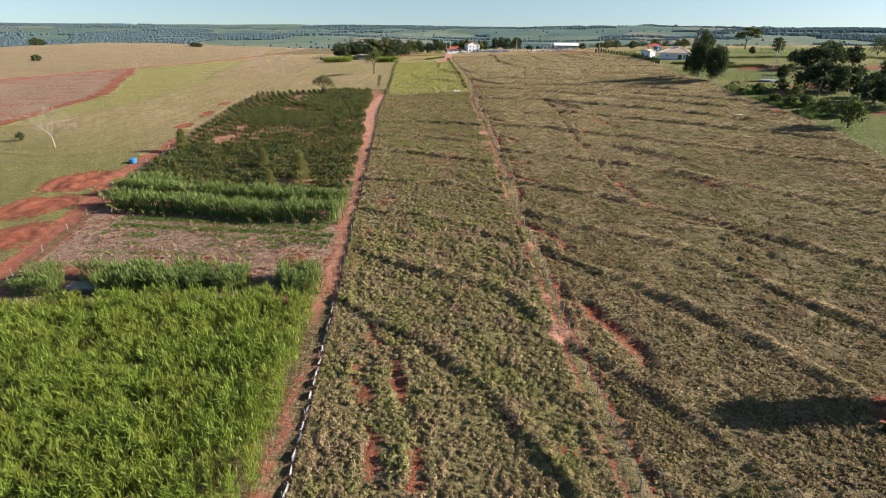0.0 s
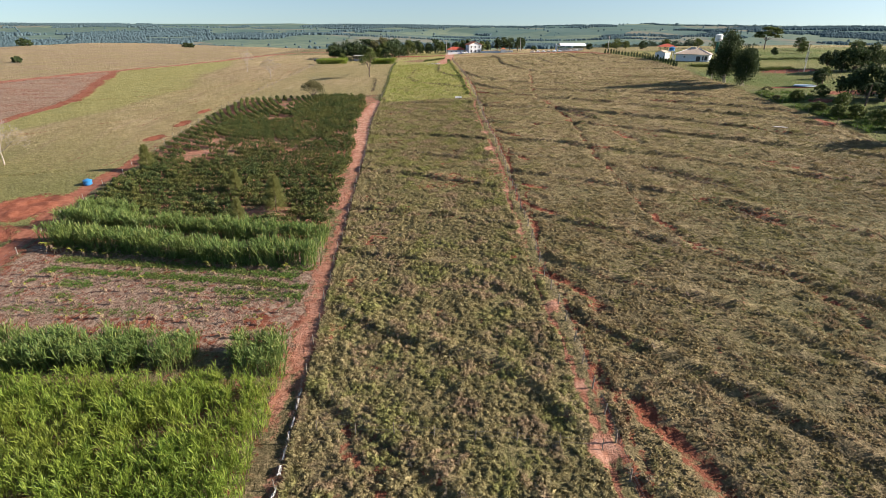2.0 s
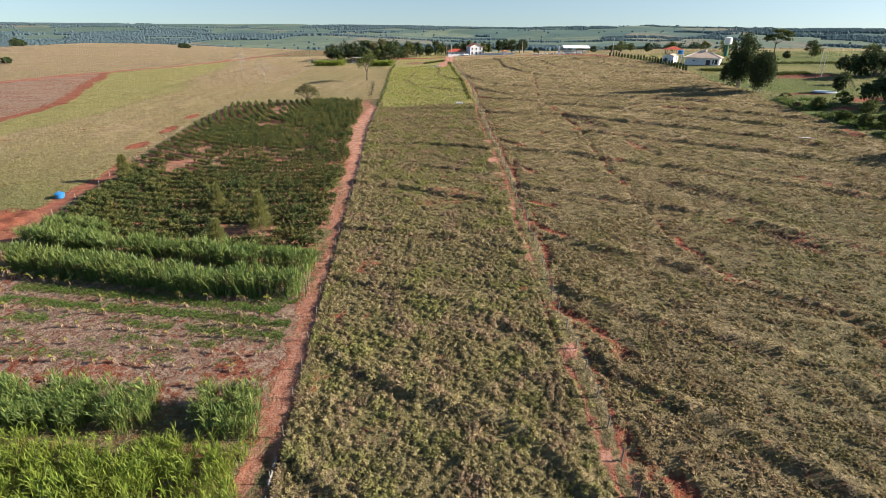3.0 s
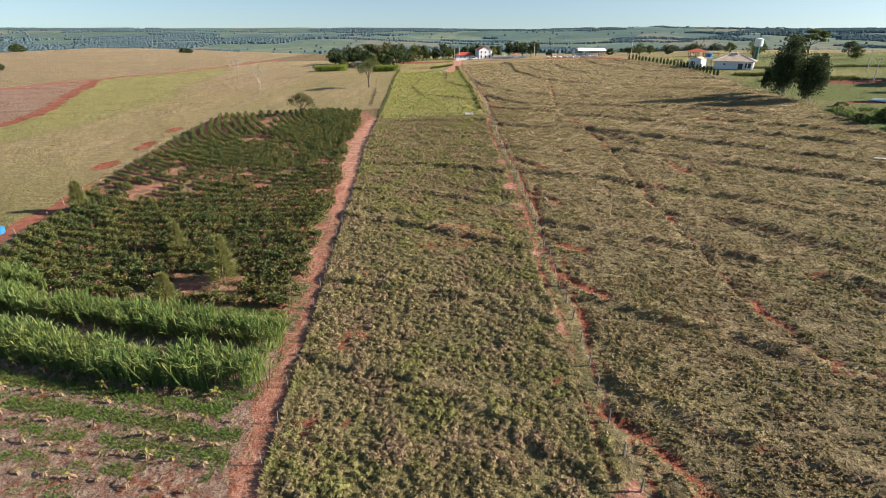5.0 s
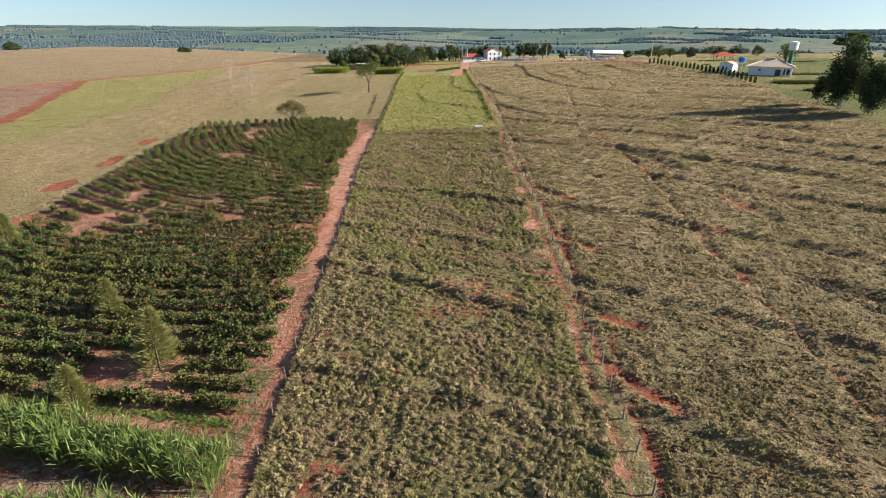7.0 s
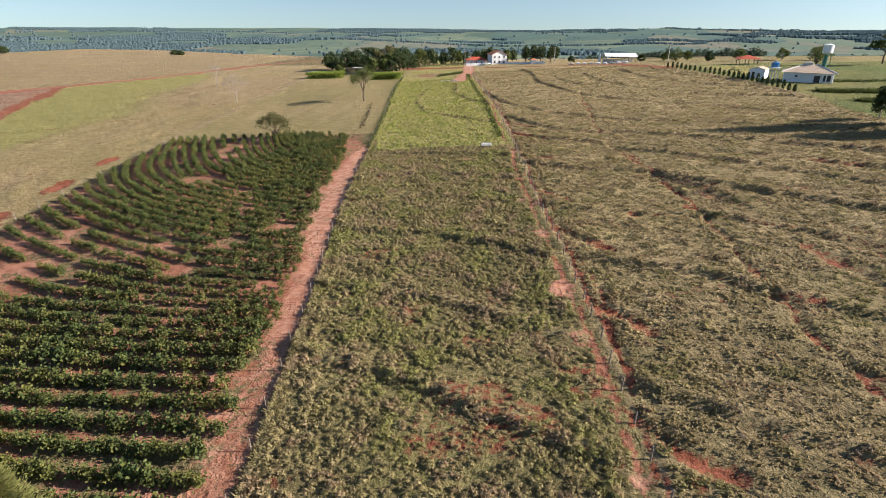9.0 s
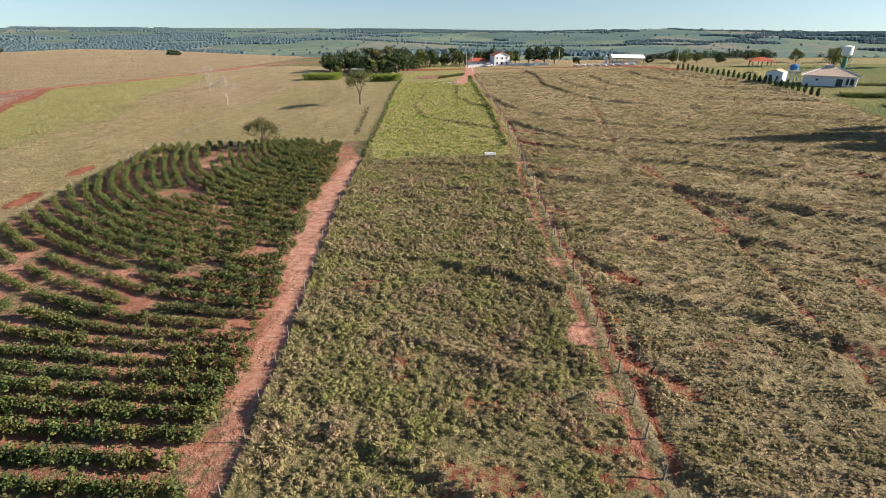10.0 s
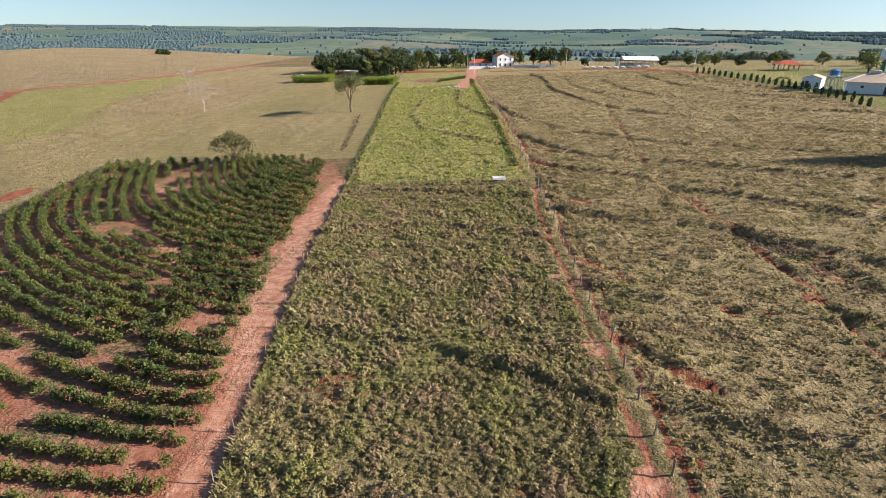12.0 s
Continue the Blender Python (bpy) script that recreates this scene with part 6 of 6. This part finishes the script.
# white bungalow with tan hipped roof, annex and porch
hx, hy = 83.8, 250.3
house = thing("bungalow", "white single-storey house with a tan hipped tile roof and a porch", "house", (hx, hy, gz(82, 250) - 0.1), -26)
walls(house, 12.4, 9.0, 2.8)
hip_roof(house, 12.4, 9.0, 2.8, 2.1, TAN, 0.8, 0.25)
for px in (4.4, 5.9):
    bm = bmesh.new()
    tube(bm, [(px, -5.1, -0.3), (px, -5.1, 2.8)], [0.15, 0.15], 8)
    part("porch_column", bm, WHITE, house)
opening(house, "door", 2.2, -4.55, 1.1, 1.7, 2.1)
opening(house, "window", -3.0, -4.55, 1.7, 0.9, 0.7)
opening(house, "window", 4.6, -4.55, 1.4, 2.0, 1.8)
opening(house, "window", -6.25, 1.2, 1.7, 1.2, 0.9, "y")
bm = bmesh.new()
box(bm, (2.2, 2.0, 1.5), (-0.6, 0.6, 4.7), 0, 0.05)
part("roof_box", bm, CONCRETE, house)
for sx, sy in ((1, -1), (-1, -1)):
    bm = bmesh.new()
    tube(bm, [(sx * 1.55, 0, 4.95), (sx * 6.95, sy * 5.25, 2.85)], [0.13, 0.13], 6)
    part("ridge_cap", bm, WHITE, house, "white mortar ridge cap")
ax, ay = 74.4, 260.6
annex = thing("annex", "white annex with a low gabled roof beside the bungalow", "house", (ax, ay, gz(73, 261) - 0.1), -36)
walls(annex, 4.4, 6.4, 2.7)
gable_roof(annex, 4.4, 6.4, 2.7, 0.7, TAN, 0.1)
opening(annex, "door", -0.9, -3.25, 1.05, 1.0, 2.1)
# blue water tank on a white stand
tx, ty = 76.2, 255.2
stand = thing("tank_stand", "white concrete stand carrying a blue water tank", "stand", (tx, ty, gz(tx, ty)))
for sx in (-0.9, 0.9):
    for sy in (-0.9, 0.9):
        bm = bmesh.new()
        box(bm, (0.22, 0.22, 3.6), (sx, sy, 1.6), 0, 0.02)
        part("leg", bm, WHITE, stand)
bm = bmesh.new()
box(bm, (2.6, 2.6, 0.2), (0, 0, 3.5), 0, 0.03)
part("slab", bm, WHITE, stand)


def water_tank(x, y, z, rad, h, label):
    ob = thing("water_tank", label, "water tank", (x, y, z))
    bm = bmesh.new()
    cone(bm, rad * 0.88, rad, h * 0.75)
    for k in range(3):
        cone(bm, rad * (0.93 + 0.03 * k), rad * (0.93 + 0.03 * k), h * 0.05, (0, 0, h * (0.12 + 0.22 * k)))
    part("body", bm, BLUE, ob)
    bm = bmesh.new()
    cone(bm, rad * 1.05, rad * 0.45, h * 0.22, (0, 0, h * 0.75))
    cone(bm, rad * 0.3, rad * 0.25, h * 0.06, (0, 0, h * 0.97))
    part("lid", bm, BLUE, ob)


water_tank(tx, ty, gz(tx, ty) + 3.6, 1.15, 1.6, "blue plastic water tank on a white stand")
water_tank(-82.0, 112.6, gz(-82.0, 112.6), 0.85, 1.2, "blue plastic water tank standing on short grass")
# elevated white cistern on green legs
wx, wy = 106.0, 284.0
tower = thing("water_tower", "white cylindrical cistern on a green steel column", "water tower", (wx, wy, gz(wx, wy)))
bm = bmesh.new()
cone(bm, 0.75, 0.6, 5.0, (0, 0, -0.2))
part("column", bm, GREEN_STEEL, tower)
bm = bmesh.new()
cone(bm, 0.9, 1.6, 0.5, (0, 0, 4.7))
cone(bm, 1.6, 1.6, 2.6, (0, 0, 5.2))
cone(bm, 1.65, 0.4, 0.35, (0, 0, 7.8))
part("cistern", bm, WHITE, tower)
bm = bmesh.new()
for sx in (-0.2, 0.2):
    tube(bm, [(1.2 + sx * 0, sx - 0.9, -0.2), (1.75, sx, 5.2), (1.75, sx, 7.8)], [0.04] * 3, 4)
part("ladder", bm, GREEN_STEEL, tower)
# red-roofed open pavilion
px, py = 92.6, 314.0
pav = thing("pavilion", "open pavilion with a bright red tiled hipped roof", "pavilion", (px, py, gz(px, py) - 0.1), -8)
for sx in (-3.3, 0, 3.3):
    for sy in (-2.4, 2.4):
        bm = bmesh.new()
        box(bm, (0.26, 0.26, 2.4), (sx, sy, 1.0), 0, 0.02)
        part("post", bm, POST, pav)
hip_roof(pav, 7.6, 5.6, 2.1, 1.4, TERRACOTTA, 0.9, 0.2)
# farmhouse on the crest with its red-roofed wing, wall and cars
fx, fy = -9.8, 384.0
farm = thing("farmhouse", "white two-storey farmhouse with an orange gabled roof on the crest", "house", (fx, fy, gz(fx, fy) - 0.2), 18)
walls(farm, 8.4, 8.5, 5.2)
gable_roof(farm, 8.4, 8.5, 5.2, 1.9, ORANGE)
for sx in (-2.6, 0.0, 2.6):
    opening(farm, "window", sx, -4.3, 1.4, 1.1, 1.5)
    opening(farm, "window", sx, -4.3, 3.9, 1.0, 1.2)
for sy in (-2.5, 0.5, 2.6):
    opening(farm, "window", 4.25, sy, 3.8, 1.0, 1.3, "y")
    opening(farm, "window", 4.25, sy, 1.3, 1.2, 1.9, "y")
wing = thing("farm_wing", "low farm building with a red tiled roof", "house", (-21.5, 386.0, gz(-21.5, 386) - 0.2), 6)
walls(wing, 11.0, 6.5, 2.5)
hip_roof(wing, 11.0, 6.5, 2.5, 1.7, TERRACOTTA, 0.6, 0.5)
for k, sx in enumerate((-3, 0, 3)):
    opening(wing, "window", sx, -3.3, 1.4, 1.0, 1.0)
lodge = thing("gate_lodge", "small white lodge with a red roof beside the wall", "house", (9.5, 371.5, gz(9.5, 371.5) - 0.2), 5)
walls(lodge, 3.0, 2.6, 2.2)
hip_roof(lodge, 3.0, 2.6, 2.2, 0.9, ORANGE, 0.4, 0.2)


def garden_wall(x0, y0, x1, y1, h):
    L, a = math.hypot(x1 - x0, y1 - y0), math.degrees(math.atan2(y1 - y0, x1 - x0))
    n = max(2, int(L / 4))
    bm = bmesh.new()
    zb = gz(x0, y0)
    for k in range(n):
        t = (k + 0.5) / n
        box(bm, (L / n - 0.004, 0.2, h + 1.0), (L * t, 0, gz(x0 + (x1 - x0) * t, y0 + (y1 - y0) * t) - zb + h / 2 - 0.5), 0, 0.02)
    ob = tagged(part("garden_wall", bm, WHITE, None), "long low white plastered wall in front of the farm", "wall")
    ob.matrix_basis = pose(x0, y0, zb, 0, 0, a)


garden_wall(-26.0, 372.0, -13.5, 375.0, 1.3)
garden_wall(-4.6, 376.0, 15.5, 369.0, 1.1)
# long white shed with silo
sx, sy = 49.5, 352.0
shed = thing("shed", "long low open shed with a bright white sheet roof", "shed", (sx, sy, gz(sx, sy) - 0.1), 3)
gable = bmesh.new()
for sgn in (-1, 1):
    vs = [gable.verts.new(p) for p in ((-7.6, sgn * 4.0, 2.9), (7.6, sgn * 4.0, 2.9), (7.6, 0, 4.3), (-7.6, 0, 4.3))]
    us = [gable.verts.new(v.co + Vector((0, 0, 0.1))) for v in vs]
    gable.faces.new(vs), gable.faces.new(us)
    for k in range(4):
        gable.faces.new((vs[k], vs[(k + 1) % 4], us[(k + 1) % 4], us[k]))
bmesh.ops.recalc_face_normals(gable, faces=gable.faces)
part("roof", gable, ZINC, shed)
for k in range(5):
    for d in (-3.6, 3.6):
        bm = bmesh.new()
        box(bm, (0.2, 0.2, 3.2), (-7 + 3.5 * k, d, 1.4), 0, 0.02)
        part("post", bm, POST, shed)
bm = bmesh.new()
box(bm, (14.4, 0.2, 1.6), (0, 2.6, 0.7), 0, 0.02)
part("back_wall", bm, WHITE, shed)
silo = thing("silo", "narrow white feed silo beside the shed", "silo", (40.2, 351.5, gz(40.2, 351.5)))
bm = bmesh.new()
cone(bm, 0.6, 0.6, 3.6, (0, 0, -0.1), 12)
cone(bm, 0.62, 0.15, 0.8, (0, 0, 3.5), 12)
part("drum", bm, WHITE, silo)
for i in range(9):
    x, y = 26 + 3.1 * i, 345.5 - 0.3 * i + q.uniform(-0.5, 0.5)
    bm = bmesh.new()
    tube(bm, [(-q.uniform(0.9, 1.5), 0, 0.25), (-0.5, 0.1, 0.55), (0.6, -0.1, 0.5), (q.uniform(0.9, 1.4), 0, 0.2)], [0.3, 0.5, 0.45, 0.25], 7)
    ob = tagged(part("silage_bag", bm, WHITE if i % 3 else CONCRETE, None), "low white covered heap on trampled red earth", "heap", "white heaps")
    ob.matrix_basis = pose(x, y, gz(x, y) - 0.05, 0, 0, q.uniform(-15, 15))
# shelter in the grove
gx, gy = -78.0, 345.0
shelter = thing("shelter", "open dark shelter with a pale sheet roof in the grove", "shelter", (gx, gy, gz(gx, gy) - 0.1), -6)
bm = bmesh.new()
box(bm, (6.2, 4.0, 0.12), (0, 0, 3.0), 0, 0.02)
part("roof", bm, CONCRETE, shelter)
for k in (-2.8, 0, 2.8):
    for d in (-1.8, 1.8):
        bm = bmesh.new()
        box(bm, (0.18, 0.18, 3.2), (k, d, 1.4), 0, 0.02)
        part("post", bm, POST, shelter)
bm = bmesh.new()
box(bm, (5.8, 0.15, 1.2), (0, -1.7, 0.5), 0, 0.02)
part("half_wall", bm, CONCRETE, shelter)


def car(x, y, turn, label, mat):
    ob = thing("car", label, "car", (x, y, gz(x, y)), turn)
    bm = bmesh.new()
    box(bm, (4.2, 1.7, 0.6), (0, 0, 0.65), 0, 0.12)
    part("body", bm, mat, ob)
    bm = bmesh.new()
    vs = [bm.verts.new(p) for p in ((-1.7, -0.8, 0.94), (1.1, -0.8, 0.94), (1.1, 0.8, 0.94), (-1.7, 0.8, 0.94), (-1.4, -0.65, 1.5), (0.4, -0.65, 1.5), (0.4, 0.65, 1.5), (-1.4, 0.65, 1.5))]
    for f in ((0, 1, 2, 3), (4, 5, 6, 7), (0, 1, 5, 4), (1, 2, 6, 5), (2, 3, 7, 6), (3, 0, 4, 7)):
        bm.faces.new([vs[k] for k in f])
    bmesh.ops.recalc_face_normals(bm, faces=bm.faces)
    part("cabin", bm, DARK, ob)
    bm = bmesh.new()
    box(bm, (1.7, 1.25, 0.05), (-0.5, 0, 1.52), 0, 0.02)
    part("car_roof", bm, mat, ob)
    for px in (-1.3, 1.3):
        for py in (-0.8, 0.8):
            bm = bmesh.new()
            bmesh.ops.create_cone(bm, cap_ends=True, segments=14, radius1=0.32, radius2=0.32, depth=0.22, matrix=pose(px, py, 0.32, 90, 0, 0))
            part("wheel", bm, TYRE, ob)


car(-101.4, 346.0, 70, "white car parked beside the grove", WHITE)
car(-15.2, 374.0, 20, "white car parked in front of the farmhouse", WHITE)
car(-105.5, 350.0, 40, "dark car parked beside the grove", DARK)


def pole(x, y, h, label):
    ob = thing("utility_pole", label, "utility pole", (x, y, gz(x, y)))
    bm = bmesh.new()
    tube(bm, [(0, 0, -0.3), (0, 0, h)], [0.14, 0.09], 7)
    part("shaft", bm, CONCRETE, ob)
    bm = bmesh.new()
    box(bm, (1.6, 0.1, 0.12), (0, 0.1, h - 0.4), 0, 0.01)
    part("crossarm", bm, POST, ob)


for x, y in ((-26.6, 368), (-22.0, 340), (104, 206), (20, 368), (66, 330), (118, 232)):
    pole(x, y, 8.0 if y > 300 else 6.5, "tall utility pole with a crossarm")
# the white trough in the green strip, the pale slab by the pasture's east edge, the pool, boulders
tr = thing("trough", "white mineral trough on legs in the green strip", "trough", (-9.8, 182.4, gz(-9.8, 182.4)), 8)
bm = bmesh.new()
for s_, p_ in (((2.0, 0.08, 0.4), (0, -0.4, 0.6)), ((2.0, 0.08, 0.4), (0, 0.4, 0.6)), ((0.08, 0.72, 0.4), (-0.96, 0, 0.6)), ((0.08, 0.72, 0.4), (0.96, 0, 0.6)), ((1.84, 0.72, 0.06), (0, 0, 0.43))):
    box(bm, s_, p_, 0, 0.01)
part("basin", bm, WHITE, tr)
for s_ in (-0.7, 0.7):
    bm = bmesh.new()
    box(bm, (0.12, 0.7, 0.5), (s_, 0, 0.2))
    part("leg", bm, POST, tr)
for x, y, L, w, a in ((62.4, 134.8, 2.6, 0.5, 8), (63.2, 134.3, 1.4, 0.25, -12)):
    bm = bmesh.new()
    box(bm, (L, w, 0.12), (0, 0, 0.06), 0, 0.02)
    ob = tagged(part("slab", bm, CONCRETE, None), "pale concrete slab lying on grazed pasture", "slab")
    ob.matrix_basis = pose(x, y, gz(x, y) + 0.05, 2, 3, a)
pool = thing("pool", "oval pale plastic covered pond on red earth", "pond", (91.0, 180.0, gz(91.0, 180.0) - 0.02), 10)
bm = bmesh.new()
cone(bm, 2.6, 2.3, 0.24, (0, 0, 0.06), 24)
bmesh.ops.scale(bm, vec=(1.3, 1.0, 1.0), verts=bm.verts)
part("liner", bm, plain("pale_blue_liner", (0.46, 0.52, 0.54), (0.36, 0.42, 0.44), 1.0, 0.3), pool)
# concrete pad between cane clumps
pad = bmesh.new()
box(pad, (4.6, 2.2, 0.3), (0, 0, 0), 0, 0.02)
ob = tagged(part("concrete_pad", pad, plain("grey_concrete", (0.24, 0.23, 0.22), (0.17, 0.16, 0.155), 1.5, 0.9, relief=0.3), None), "grey concrete pad between clumps of cane", "pad")
ob.matrix_basis = pose(-55.2, 59.2, gz(-55.2, 59.2) + 0.05, 2.5, 1, 8)
# stone heap at the end of the drive
for i in range(7):
    x, y = -30.5 + 0.9 * i + q.uniform(-0.3, 0.3), 291.0 + q.uniform(-0.8, 0.8)
    bm = bmesh.new()
    bmesh.ops.create_icosphere(bm, subdivisions=2, radius=q.uniform(0.3, 0.55))
    for v in bm.verts:
        v.co *= 1 + 0.35 * noise.noise(v.co * 2.2 + Vector((i * 3.1, 0, 0)))
        v.co.z *= 0.7
    ob = tagged(part("boulder", bm, GREY, None), "grey white boulder heaped at the end of the drive", "boulder", "boulder heap")
    ob.matrix_basis = pose(x, y, gz(x, y) + 0.2, 0, 0, q.uniform(0, 360))
# vegetable rows in the garden near the crest
for row in range(9):
    n = 90
    t = g.uniform(0, 1, n)
    x = -34.5 + 1.15 * row + g.normal(0, 0.15, n)
    y = 313 + 0.9 * row + t * 9
    v, f = scatter(WEEDS, x, y, gzs(x, y), g.uniform(0.9, 1.6, n), 600 + row)
    tagged(link("garden_row", mesh_np("garden_row", v, f, TREE_MID)), "green vegetable row in red garden soil", "crop", "garden rows", "stuff")
